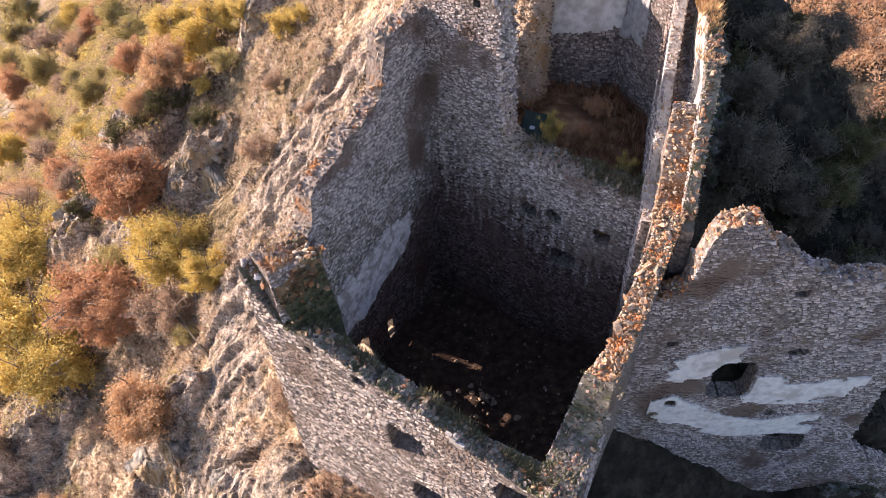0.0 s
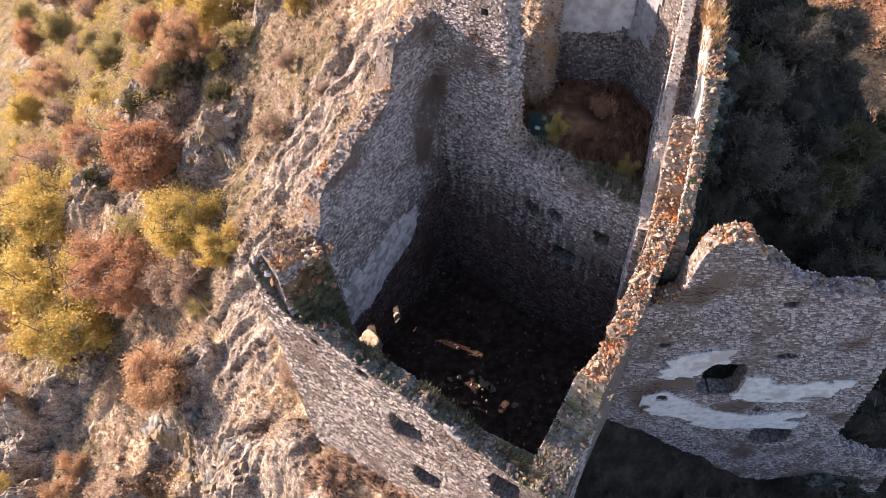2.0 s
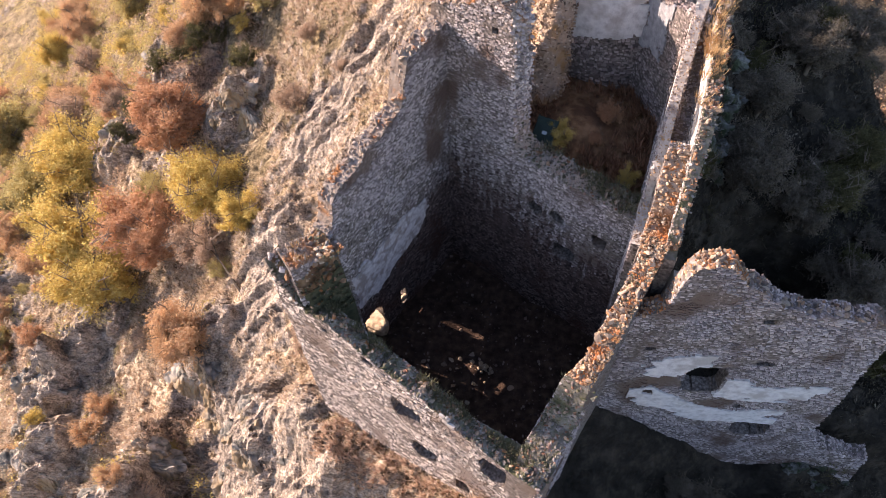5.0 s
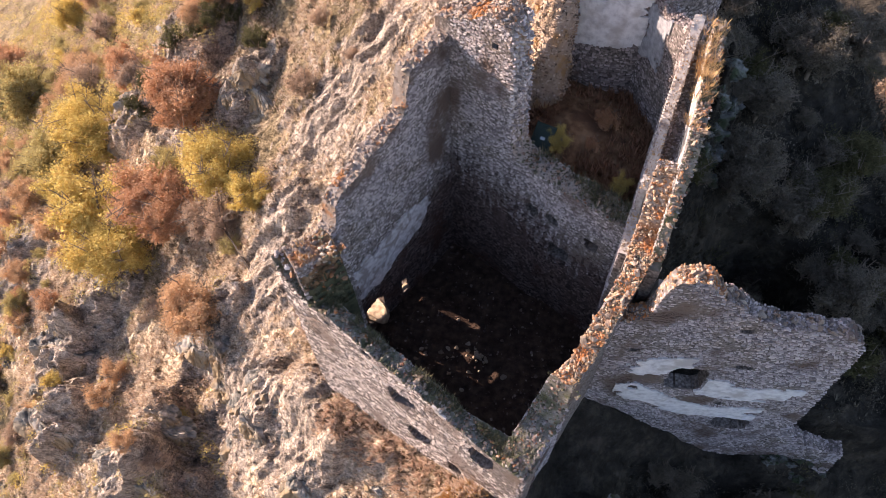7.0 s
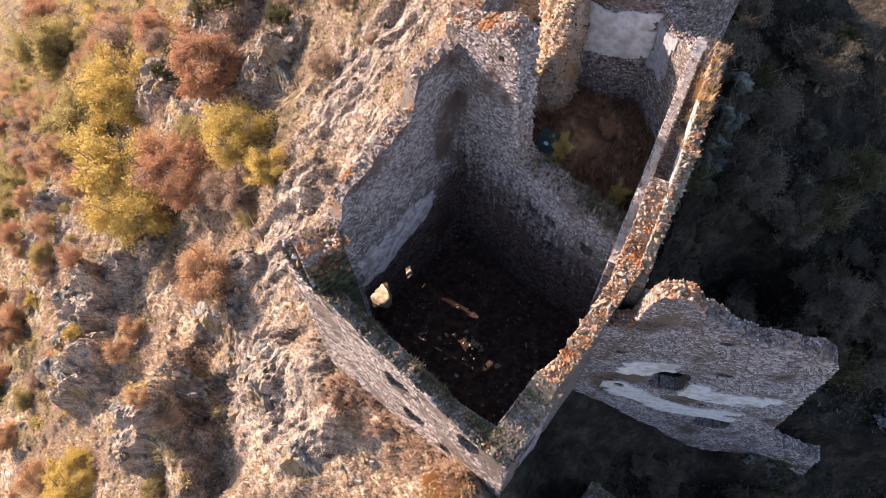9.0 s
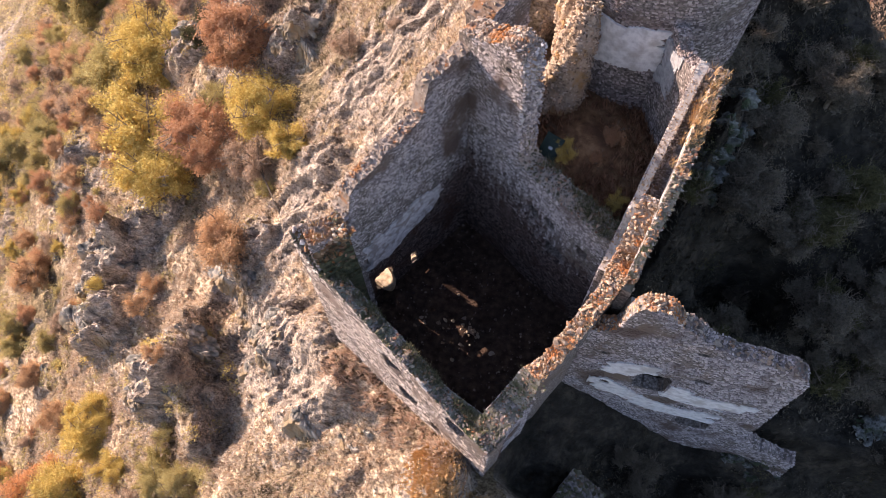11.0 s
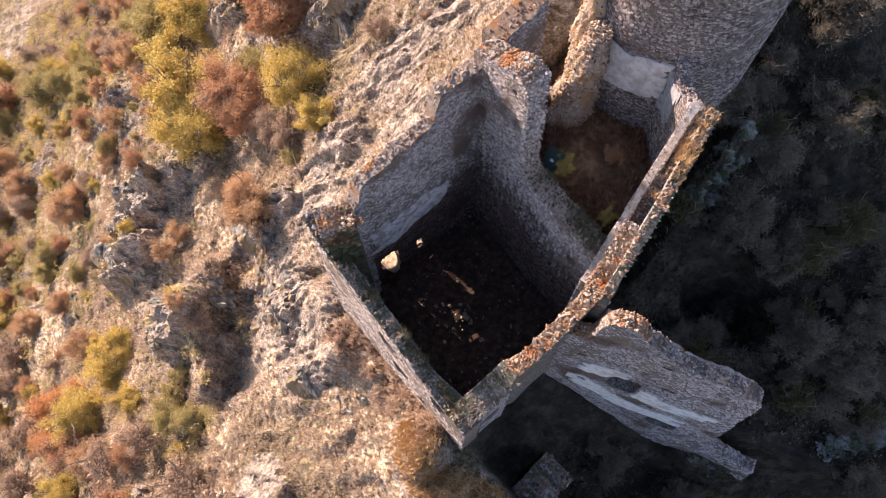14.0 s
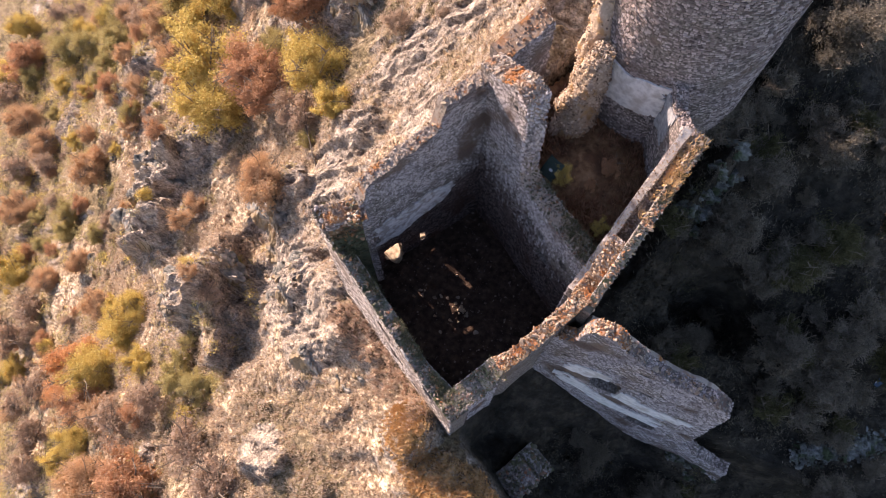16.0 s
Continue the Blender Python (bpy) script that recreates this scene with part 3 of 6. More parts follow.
def core(name, fmap, s0, s1, thick, top, bot, holes, mat, step=0.12, seed=0, ragged=0.26, wob=0.07, cap=None, stain_shade=None):
    """The wall's body: both faces, ragged top, openings cut right through."""
    ss = np.linspace(s0, s1, int((s1 - s0) / step) + 1)
    tp = top(ss) + ragged * 2 * (fbm(ss * 1.7, ss * 0 + seed, seed) - 0.47) + 0.6 * ragged * (vnoise(ss * 6, ss * 0 + seed, seed + 1) - 0.5)
    bt = bot(ss)
    zs = np.arange(bt.min(), tp.max() + step, step)
    S, Zg = np.meshgrid(ss, zs, indexing="ij")
    Z = np.clip(Zg, bt[:, None], tp[:, None])
    n1 = wob * 2 * (fbm(S * 1.1, Z * 1.3, seed) - 0.47)
    n2 = wob * 2 * (fbm(S * 1.1 + 40, Z * 1.3, seed + 1) - 0.47)
    A, B = fmap(S, Z, n1), fmap(S, Z, (thick(S) if callable(thick) else thick) + n2)
    nx, nz = S.shape
    cs, cz = (S[:-1, :-1] + S[1:, 1:]) / 2, (Zg[:-1, :-1] + Zg[1:, 1:]) / 2
    ok = (Zg[:-1, :-1] < np.maximum(tp[:-1], tp[1:])[:, None] - 0.01) & (Zg[:-1, 1:] > np.minimum(bt[:-1], bt[1:])[:, None] + 0.01) & ~in_holes(cs, cz, holes)
    idx = lambda i, j, k: (i * nz + j) + k * nx * nz
    faces = []
    I, J = np.nonzero(ok)
    faces += np.stack([idx(I, J, 0), idx(I + 1, J, 0), idx(I + 1, J + 1, 0), idx(I, J + 1, 0)], -1).tolist()
    faces += np.stack([idx(I, J, 1), idx(I, J + 1, 1), idx(I + 1, J + 1, 1), idx(I + 1, J, 1)], -1).tolist()
    pad = np.pad(ok, 1)
    caps = [0] * len(faces)
    for di, dj, e in ((1, 0, ((1, 0), (1, 1))), (-1, 0, ((0, 1), (0, 0))), (0, 1, ((1, 1), (0, 1))), (0, -1, ((0, 0), (1, 0)))):
        I, J = np.nonzero(ok & ~pad[1 + di:1 + di + nx - 1, 1 + dj:1 + dj + nz - 1])
        (a, b), (c, d) = e
        faces += np.stack([idx(I + a, J + b, 0), idx(I + a, J + b, 1), idx(I + c, J + d, 1), idx(I + c, J + d, 0)], -1).tolist()
        sill = in_holes(cs[I, J], cz[I, J] + step, holes) if dj == 1 else np.zeros(len(I), bool)
        caps += [0 if low else int(dj == 1) for low in sill]
    verts = np.concatenate([A.reshape(-1, 3), B.reshape(-1, 3)])
    me = mesh_of(name, verts, faces, mat)
    me.materials.append(cap or TOP_DRY)
    # Mortar below this line takes the stain and the room's deep shade.
    if stain_shade:
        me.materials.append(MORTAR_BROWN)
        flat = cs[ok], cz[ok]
        low = flat[1] < stain_shade(flat[0])
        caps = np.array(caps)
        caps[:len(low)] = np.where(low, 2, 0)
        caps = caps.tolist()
    me.polygons.foreach_set("material_index", caps)
    return new(name, me), (lambda s: np.interp(s, ss, tp))


BLOCKS = {}


def block_mesh(mat, k):
    """One roughly squared facing stone, 1 by 1 by 1, its back at 0."""
    if (mat.name, k) not in BLOCKS:
        rs = np.random.RandomState(k)
        V = [(a * (1 if c == 0 else 0.86) * rs.uniform(0.4, 0.54), (0, 1)[c] * rs.uniform(0.75, 1.15), b * (1 if c == 0 else 0.86) * rs.uniform(0.38, 0.55)) for c in (0, 1) for a, b in ((-1, -1), (1, -1), (1, 1), (-1, 1))]
        BLOCKS[mat.name, k] = mesh_of("stone", V, [[4, 5, 6, 7], [0, 1, 5, 4], [1, 2, 6, 5], [2, 3, 7, 6], [3, 0, 4, 7]], mat)
    return BLOCKS[mat.name, k]


def single_stones(parent, fmap, C, depth, mat, seed):
    """Facing stones that are parts of their own."""
    rs = random.Random(seed)
    s, z = C[:, 0], C[:, 1]
    P, A, U, N = fmap(s, z, s * 0 + depth + 0.05), fmap(s + 0.05, z, s * 0 + depth), fmap(s, z + 0.05, s * 0 + depth), fmap(s, z, s * 0 + depth)
    for k in range(len(C)):
        ex, ez = Vector(A[k] - N[k]).normalized(), Vector(U[k] - N[k]).normalized()
        ey = Vector(N[k] - P[k]).normalized()
        m = Matrix((ex * C[k, 2] * 2, ey * (0.05 + rs.uniform(0.02, 0.06)), ez * C[k, 3] * 2)).transposed().to_4x4()
        part("stone", block_mesh(mat, rs.randrange(8)), parent).matrix_basis = Matrix.Translation(P[k].tolist()) @ m


def facing(parent, fmap, s0, s1, top, bot, holes, mat, depth=0.0, flip=False, w=(0.07, 0.17), h=(0.045, 0.085), seed=0, skip=0.16, proud=(0.005, 0.05), name="facing_stones", loose=None, focus=(0.0, 0.0)):
    """Roughly coursed stones that stand proud of one face."""
    rs = np.random.RandomState(seed)
    zmin, zmax = float(np.min(bot(np.linspace(s0, s1, 40)))), float(np.max(top(np.linspace(s0, s1, 200))))
    C = []
    z = zmin
    while z < zmax:
        ch = rs.uniform(*h)
        s = s0 + rs.uniform(-0.2, 0.1)
        while s < s1:
            cw = rs.uniform(*w) * rs.choice([0.7, 1.0, 1.0, 1.35])
            C.append((s + cw / 2, z + ch / 2 + rs.uniform(-0.02, 0.02), cw / 2 * rs.uniform(0.74, 0.95), ch / 2 * rs.uniform(0.66, 0.95)))
            s += cw
        z += ch
    C = np.array(C)
    keep = (C[:, 1] < top(C[:, 0]) - 0.02) & (C[:, 1] > bot(C[:, 0])) & ~in_holes(C[:, 0], C[:, 1], holes, 0.04) & (rs.rand(len(C)) > skip) & (C[:, 0] > s0) & (C[:, 0] < s1)
    C = C[keep]
    if loose:
        order = np.argsort(np.hypot(C[:, 0] - focus[0], C[:, 1] - focus[1]))
        single_stones(parent, fmap, C[order[:300]], depth, loose, seed)
        C = C[order[300:]]
    n = len(C)
    depth = depth(C[:, 0]) if callable(depth) else np.full(n, depth)
    sg = -1.0 if not flip else 1.0
    out = rs.uniform(*proud, n)
    corners = ((-1, -1), (1, -1), (1, 1), (-1, 1))
    vs = []
    tilt = rs.uniform(-0.12, 0.12, n)
    for layer in (0, 1):
        for a, b in corners:
            k = 1.0 if layer == 0 else 0.88
            ja, jb = rs.uniform(0.8, 1.08, n), rs.uniform(0.75, 1.1, n)
            da, db = a * C[:, 2] * k * ja, b * C[:, 3] * k * jb
            S, Z = C[:, 0] + da, C[:, 1] + db + tilt * da
            dp = depth - sg * 0.05 if layer == 0 else depth + sg * out * rs.uniform(0.7, 1.2, n)
            vs.append(fmap(S, Z, dp))
    V = np.stack(vs, 1).reshape(-1, 3)
    base = np.arange(n)[:, None] * 8
    F = [(4, 5, 6, 7), (0, 1, 5, 4), (1, 2, 6, 5), (2, 3, 7, 6), (3, 0, 4, 7)]
    faces = np.concatenate([base + np.array(f) for f in F])
    return part(name, mesh_of(name, V, faces, mat), parent, kind="stuff")


CAPS = [rock_mesh("capstone", CAP, 20 + k, 2, 0.4, 0.55, 10) for k in range(6)]
CAPS_L = [rock_mesh("lichen_capstone", LICHEN, 40 + k, 2, 0.4, 0.55, 10) for k in range(6)]


def crest(parent, fmap, s0, s1, thick, top, count, size=(0.12, 0.3), seed=0, lichen=0.0, sink=0.22, name="capstone"):
    """Loose stones along the top of a wall, each a part of it."""
    rs = random.Random(seed)
    for _ in range(count):
        s, d = rs.uniform(s0, s1), rs.uniform(0.02, thick - 0.02)
        k = rs.uniform(*size) * rs.choice([0.7, 1, 1, 1.25])
        z = float(top(s)) + k * (0.25 - sink) + rs.uniform(-0.04, 0.05)
        p = fmap(np.array(s), np.array(z), np.array(d))
        me = rs.choice(CAPS_L if rs.random() < lichen else CAPS)
        ob = part(name, me, parent)
        ob.matrix_basis = Matrix.Translation(p.tolist()) @ Euler([rs.uniform(0, 6.3) for _ in range(3)]).to_matrix().to_4x4() @ Matrix.Diagonal((k * rs.uniform(0.8, 1.3), k * rs.uniform(0.7, 1.1), k * rs.uniform(0.6, 0.9), 1))


ICO = bmesh.new()
bmesh.ops.create_icosphere(ICO, subdivisions=1, radius=1.0)
ICO_V = np.array([v.co[:] for v in ICO.verts])
ICO_F = np.array([[v.index for v in f.verts] for f in ICO.faces])
ICO.free()


def pebbles(P, k, rs, mat, name):
    """Small stones at the points P, one mesh."""
    n, m = len(P), len(ICO_V)
    sq = rs.uniform(0.5, 1.35, (n, 1, 3)) * np.array([1.0, 1.0, 0.65])
    V = P[:, None, :] + ICO_V[None] * rs.uniform(0.55, 1.2, (n, m, 1)) * sq * k[:, None, None]
    F = (np.arange(n)[:, None, None] * m + ICO_F[None]).reshape(-1, 3)
    return mesh_of(name, V.reshape(-1, 3), F, mat)


def rubble_strip(parent, fmap, s0, s1, thick, top, count, mat, size=(0.02, 0.085), seed=0, name="rubble", low=0.0):
    rs = np.random.RandomState(seed)
    count = int(count * 1.6)
    s, d = rs.uniform(s0, s1, count), rs.uniform(-0.03, thick + 0.03, count)
    k = size[0] + (size[1] - size[0]) * rs.rand(count) ** 2
    P = fmap(s, top(s) + k * 0.2 - low + 0.05 * (fbm(s * 2, d * 2, seed) - 0.4), d)
    return part(name, pebbles(P, k, rs, mat, name), parent, kind="stuff")


def patch(parent, fmap, s0, s1, zlo, zhi, mat, depth, seed=0, step=0.07, name="plaster_patch", label="", holes=(), thr=0.0):
    """A ragged layer of plaster with its own thickness."""
    ss = np.arange(s0, s1, step)
    zs = np.arange(float(np.min(zlo(ss))), float(np.max(zhi(ss))), step)
    S, Z = np.meshgrid(ss, zs, indexing="ij")
    cs, cz = S[:-1, :-1] + step / 2, Z[:-1, :-1] + step / 2
    lo, hi = zlo(cs), zhi(cs)
    edge = np.minimum(np.minimum(cz - lo, hi - cz) / 0.55, np.minimum(cs - s0, s1 - cs) / 0.8)
    edge = np.minimum(edge, 1.2)
    ok = (edge - 0.75 + 2.6 * (fbm(cs * 1.1, cz * 2.2, seed, 5) - 0.45) > thr) & (edge > 0) & ~in_holes(cs, cz, list(holes), 0.06)
    w = 0.02 * (fbm(S * 1.5, Z * 1.5, seed) - 0.5)
    A, B = fmap(S, Z, depth + w), fmap(S, Z, depth + w + (0.09 if depth < 0 else -0.09))
    nz = S.shape[1]
    nv = S.size
    I, J = np.nonzero(ok)
    q = I * nz + J
    faces = np.stack([q, q + nz, q + nz + 1, q + 1], -1).tolist()
    pad = np.pad(ok, 1)
    for di, dj, (a, b), (c, d) in ((1, 0, (1, 0), (1, 1)), (-1, 0, (0, 1), (0, 0)), (0, 1, (1, 1), (0, 1)), (0, -1, (0, 0), (1, 0))):
        I, J = np.nonzero(ok & ~pad[1 + di:1 + di + ok.shape[0], 1 + dj:1 + dj + ok.shape[1]])
        e, f = (I + a) * nz + J + b, (I + c) * nz + J + d
        faces += np.stack([e, e + nv, f + nv, f], -1).tolist()
    V = np.concatenate([A.reshape(-1, 3), B.reshape(-1, 3)])
    return part(name, mesh_of(name, V, faces, mat), parent, label)


edge_jag = lambda s, k, span=1.0: span * (vnoise(s * 43.0, s * 0 + k, k) - 0.5) * 2
const = lambda z: (lambda s: np.full(np.shape(s), float(z)))

# south-west wall: outer face towards the slope
fm, L = plane_map((-6.4, 13.0), (2.9, 7.58), 1, 0.01, 12.0)
sw_holes = [(4.55, 5.95, 6.6, 8.15), (5.25, 6.5, 3.3, 4.8), (8.4, 9.6, 6.3, 8.2), (3.5, 3.95, 9.6, 10.1), (1.75, 2.1, 10.05, 10.45), (7.3, 8.1, 2.4, 3.6)]
sw_top = prof((-0.6, 13.1), (0, 13.0), (0.25, 12.0), (0.8, 11.2), (1.3, 10.9), (2.4, 10.8), (3.6, 10.4), (4.7, 10.2), (5.9, 9.75), (7, 9.35), (7.9, 9.0), (8.8, 8.7), (9.8, 8.6), (L, 8.6))
sw_bot = const(-3.0)
sw_thick = lambda s: 0.66 + 0.36 * smooth(7.5, 10.0, s)
wall_sw, t_sw = core("wall_southwest", fm, 0, L, sw_thick, sw_top, sw_bot, sw_holes, MORTAR, seed=1, cap=TOP_MOSS)
tagged(wall_sw, "roofless rubble-stone outer wall with square window holes", "wall", kind="structure")
facing(wall_sw, fm, 0, L, t_sw, sw_bot, sw_holes, STONE_PALE, w=(0.09, 0.21), h=(0.06, 0.12), seed=1, loose=STONE_PALE_ONE, focus=(5.0, 8.5))
# Inner stones below this height carry stain and painted shade alike.
sw_stain_shade = lambda s: edge_jag(s, 1) + 7.6 + 0.9 * (fbm(s * 0.8, s * 0, 3) - 0.45)
facing(wall_sw, fm, 0, L, t_sw, sw_stain_shade, sw_holes, STONE, depth=sw_thick, flip=True, seed=2, name="inner_facing_stones")
facing(wall_sw, fm, 0, L, sw_stain_shade, const(3), sw_holes, STONE_BROWN, depth=sw_thick, flip=True, seed=10, name="stained_facing_stones")
crest(wall_sw, fm, 0.2, L, 0.64, t_sw, 110, size=(0.1, 0.24), seed=3, lichen=0.3)
crest(wall_sw, fm, 1.2, L, 0.64, t_sw, 34, size=(0.18, 0.36), seed=5, lichen=0.35, sink=0.3, name="top_block")
patch(wall_sw, fm, 3.9, 5.2, const(7.3), const(9.1), PALE_MORTAR, -0.06, 8, label="pale mortar smeared beside the window", holes=sw_holes, thr=0.1)
patch(wall_sw, fm, 3.0, 4.6, const(8.8), const(10.3), PALE_MORTAR, -0.06, 9, label="pale mortar round a small hole", holes=sw_holes, thr=0.2)
patch(wall_sw, fm, 6.0, 7.8, const(8.8), const(10.1), PALE_MORTAR, -0.06, 10, label="pale mortar round a small hole", holes=sw_holes, thr=0.2)
rubble_strip(wall_sw, fm, 0, L, 0.66, t_sw, 1700, TOP_MOSS, seed=4)

# west corner block
fw, Lw = plane_map((-3.8, 15.1), (-6.05, 13.3), 1)
w_top = prof((0, 13.0), (1.5, 12.9), (Lw, 13.2))
wall_w, t_w = core("wall_west_corner", fw, 1.0, Lw, 1.0, w_top, const(-2), [], MORTAR, seed=5)
tagged(wall_w, "broken rubble-stone corner block with earth on top", "wall", kind="structure")
facing(wall_w, fw, 1.0, Lw, t_w, const(0), [], STONE_PALE, seed=6)
facing(wall_w, fw, 1.0, Lw, t_w, const(3), [], STONE, depth=1.0, flip=True, seed=9, name="inner_facing_stones")
crest(wall_w, fw, 1.0, Lw, 0.9, t_w, 30, seed=7, lichen=0.3)
rubble_strip(wall_w, fw, 1.0, Lw, 1.0, t_w, 400, TOP_DRY, seed=8)

# earth and rubble that fill the west corner, sloping into the room
def corner_fill():
    o, e, n = np.array((-6.42, 13.02)), np.array((0.788, 0.616)), np.array((0.616, -0.788))
    u, v = np.meshgrid(np.arange(-0.05, 2.1, 0.07), np.arange(-0.02, 1.9, 0.07), indexing="ij")
    z = 13.05 - 2.3 * smooth(0.95, 1.75, v + 0.5 * (fbm(u, v, 2) - 0.45)) - 0.55 * smooth(0.0, 1.0, v) * smooth(1.6, 0.2, u) - 5.0 * smooth(1.76, 1.86, v) + 0.4 * (fbm(u * 1.6, v * 1.6, 3) - 0.45) + 0.18 * (fbm(u * 6, v * 6, 1, 2) - 0.4)
    V = np.concatenate([(o + u[..., None] * e + v[..., None] * n), z[..., None]], -1)
    nv = u.shape[1]
    i, j = np.meshgrid(np.arange(u.shape[0] - 1), np.arange(nv - 1), indexing="ij")
    q = (i * nv + j).ravel()
    within = ((V[..., 0] + 6.4) * 0.503 + (V[..., 1] - 13.0) * 0.864)[:-1, :-1].ravel() > 0.06
    me = mesh_of("corner_fill", V.reshape(-1, 3), np.stack([q, q + 1, q + nv + 1, q + nv], -1)[:, ::-1][within], EARTH_DRY)
    me.materials.append(MOSS_EARTH)
    me.polygons.foreach_set("material_index", (v[:-1, :-1] + 0.5 * (fbm(u[:-1, :-1] * 2, v[:-1, :-1] * 2, 4) - 0.45) > 1.25).astype(int).ravel()[within])
    ob = tagged(new("corner_fill", me), "brown earth and mossy rubble filling the wall corner", "earth", kind="structure")
    rs = np.random.RandomState(9)
    V = V[:-1, :-1].reshape(-1, 3)[within].reshape(-1, 3)
    vv, uu = v[:-1, :-1].ravel()[within], u[:-1, :-1].ravel()[within]
    pick = lambda n, m: rs.choice(np.nonzero(m)[0], n)
    k = pick(260, (vv < 1.5) & (uu > 0.2))
    part("rubble", pebbles(V[k], 0.03 + 0.08 * rs.rand(260) ** 2, rs, TOP_MOSS, "rubble"), ob, kind="stuff")
    k = pick(60, (vv < 0.8) & (uu < 0.8) & (uu > 0.15))
    part("bluish_rubble", pebbles(V[k], 0.04 + 0.1 * rs.rand(60) ** 2, rs, STONE, "bluish_rubble"), ob, "grey-blue stones at the corner's tip", kind="stuff")
    k = pick(110, (vv > 0.5) & (vv < 1.5) & (uu < 2.0))
    part("lichened_rubble", pebbles(V[k], 0.04 + 0.1 * rs.rand(110) ** 2, rs, TOP_LICHEN, "lichened_rubble"), ob, kind="stuff")
    k = np.repeat(pick(420, vv > 1.1), 8)
    m = len(k)
    a, h = rs.uniform(0, 6.283, m), rs.uniform(0.1, 0.32, m)
    root = V[k] + np.stack([np.cos(a) * 0.05, np.sin(a) * 0.05, 0 * a - 0.03], -1)
    tip = root + np.stack([np.cos(a) * 0.5 * h, np.sin(a) * 0.5 * h, h], -1)
    side = np.stack([-np.sin(a), np.cos(a), 0 * a], -1) * 0.012
    part("moss_grass", mesh_of("moss_grass", np.stack([root - side, root + side, tip], 1).reshape(-1, 3), np.arange(3 * m).reshape(-1, 3), MOSSY), ob, "dark green grass on the mossy slope", kind="stuff")


corner_fill()

# north-west wall: inner face towards the room
fm, L = plane_map((-4.5, 14.0), (-1.0, 19.8), 1)
nw_top = prof((-0.5, 12.9), (0.3, 13.4), (0.45, 14.5), (1.2, 14.8), (2.2, 14.9), (3.4, 15.15), (4.2, 15.4), (4.5, 16.3), (4.7, 17.0), (5.5, 17.05), (L, 17.0), (L + 1, 17.1))
nw_holes = [(0.6, 1.75, 4.6, 6.15), (2.85, 3.25, 4.25, 5.4)]
# Under this ragged line the stone colour holds stain plus the room's shade.
nw_stain_shade = lambda s: edge_jag(s, 2, 0.5) + np.interp(s, [0, 0.8, 2.4, 4.4, 5.0, 5.6, 7.5], [6.7, 7.0, 7.6, 8.3, 9.0, 9.7, 10.2]) + 0.7 * (fbm(s * 1.3, s * 0 + 2, 4) - 0.45)
wall_nw, t_nw = core("wall_northwest", fm, 0, L + 0.6, 0.6, nw_top, const(-1.5), nw_holes, MORTAR, seed=11, stain_shade=nw_stain_shade)
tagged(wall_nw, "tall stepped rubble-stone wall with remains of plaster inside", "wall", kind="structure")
nw_dusk = lambda s: nw_stain_shade(s) + 0.9 + 1.5 * (fbm(s * 1.7, s * 0 + 9, 12) - 0.4) + 0.8 * vnoise(s * 5, s * 0, 12)
facing(wall_nw, fm, 0, L, nw_dusk, nw_stain_shade, nw_holes, STONE_DUSK, seed=18, name="half_stained_stones")
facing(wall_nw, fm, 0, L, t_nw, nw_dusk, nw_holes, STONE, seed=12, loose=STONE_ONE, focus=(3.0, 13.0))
facing(wall_nw, fm, 0, L, nw_stain_shade, const(0.5), nw_holes, STONE_BROWN, seed=17, name="stained_facing_stones")
crest(wall_nw, fm, 0.2, L, 0.55, t_nw, 60, seed=13, lichen=0.3)
rubble_strip(wall_nw, fm, 0, L + 0.6, 0.6, t_nw, 450, TOP_DRY, seed=14)
patch(wall_nw, fm, 0.1, 5.3, prof((0, 6.8), (2.4, 7.5), (4.4, 8.2), (5.3, 9.0)), prof((0, 9.7), (1.3, 10.1), (3.8, 10.4), (5.3, 10.0)), PLASTER_OLD, -0.07, 3, label="grey-white remains of lime plaster", thr=-0.25)

# partition between the two rooms
fm, L = plane_map((-1.0, 19.8), (5.5, 15.7), 1)
ne_holes = [(3.75, 4.35, 10.1, 10.7), (4.7, 5.25, 10.25, 10.8), (6.5, 7.1, 10.1, 10.75), (5.05, 6.0, 8.15, 9.0), (1.75, 2.05, 17.5, 17.9)]
# Stain and painted shade again, reaching higher towards the north corner.
ne_stain_shade = lambda s: edge_jag(s, 3, 1.3) + np.interp(s, [0, 1.8, 3.1, 4.5, 6.0, 7.7], [10.2, 9.7, 9.3, 9.0, 8.5, 8.6]) + 1.1 * (fbm(s * 0.9, s * 0 + 5, 2) - 0.45)
wall_ne, t_ne = core("wall_northeast", fm, -0.6, L + 0.5, 1.0, prof((-0.6, 17.6), (0, 17.9), (1.0, 18.35), (2.2, 18.9), (2.45, 18.8), (2.6, 17.6), (2.72, 16.0), (2.78, 14.0), (2.9, 13.0), (4.6, 12.65), (L + 0.5, 12.6)), const(-1.5), ne_holes, MORTAR, seed=21, stain_shade=ne_stain_shade)
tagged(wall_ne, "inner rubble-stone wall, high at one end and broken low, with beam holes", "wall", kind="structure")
ne_dusk = lambda s: ne_stain_shade(s) + 0.9 + 1.5 * (fbm(s * 1.7, s * 0 + 9, 22) - 0.4) + 0.8 * vnoise(s * 5, s * 0, 22)
facing(wall_ne, fm, 0, L + 0.45, ne_dusk, ne_stain_shade, ne_holes, STONE_DUSK, seed=29, name="half_stained_stones")
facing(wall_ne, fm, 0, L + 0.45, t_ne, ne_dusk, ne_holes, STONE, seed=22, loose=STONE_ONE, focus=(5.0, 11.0))
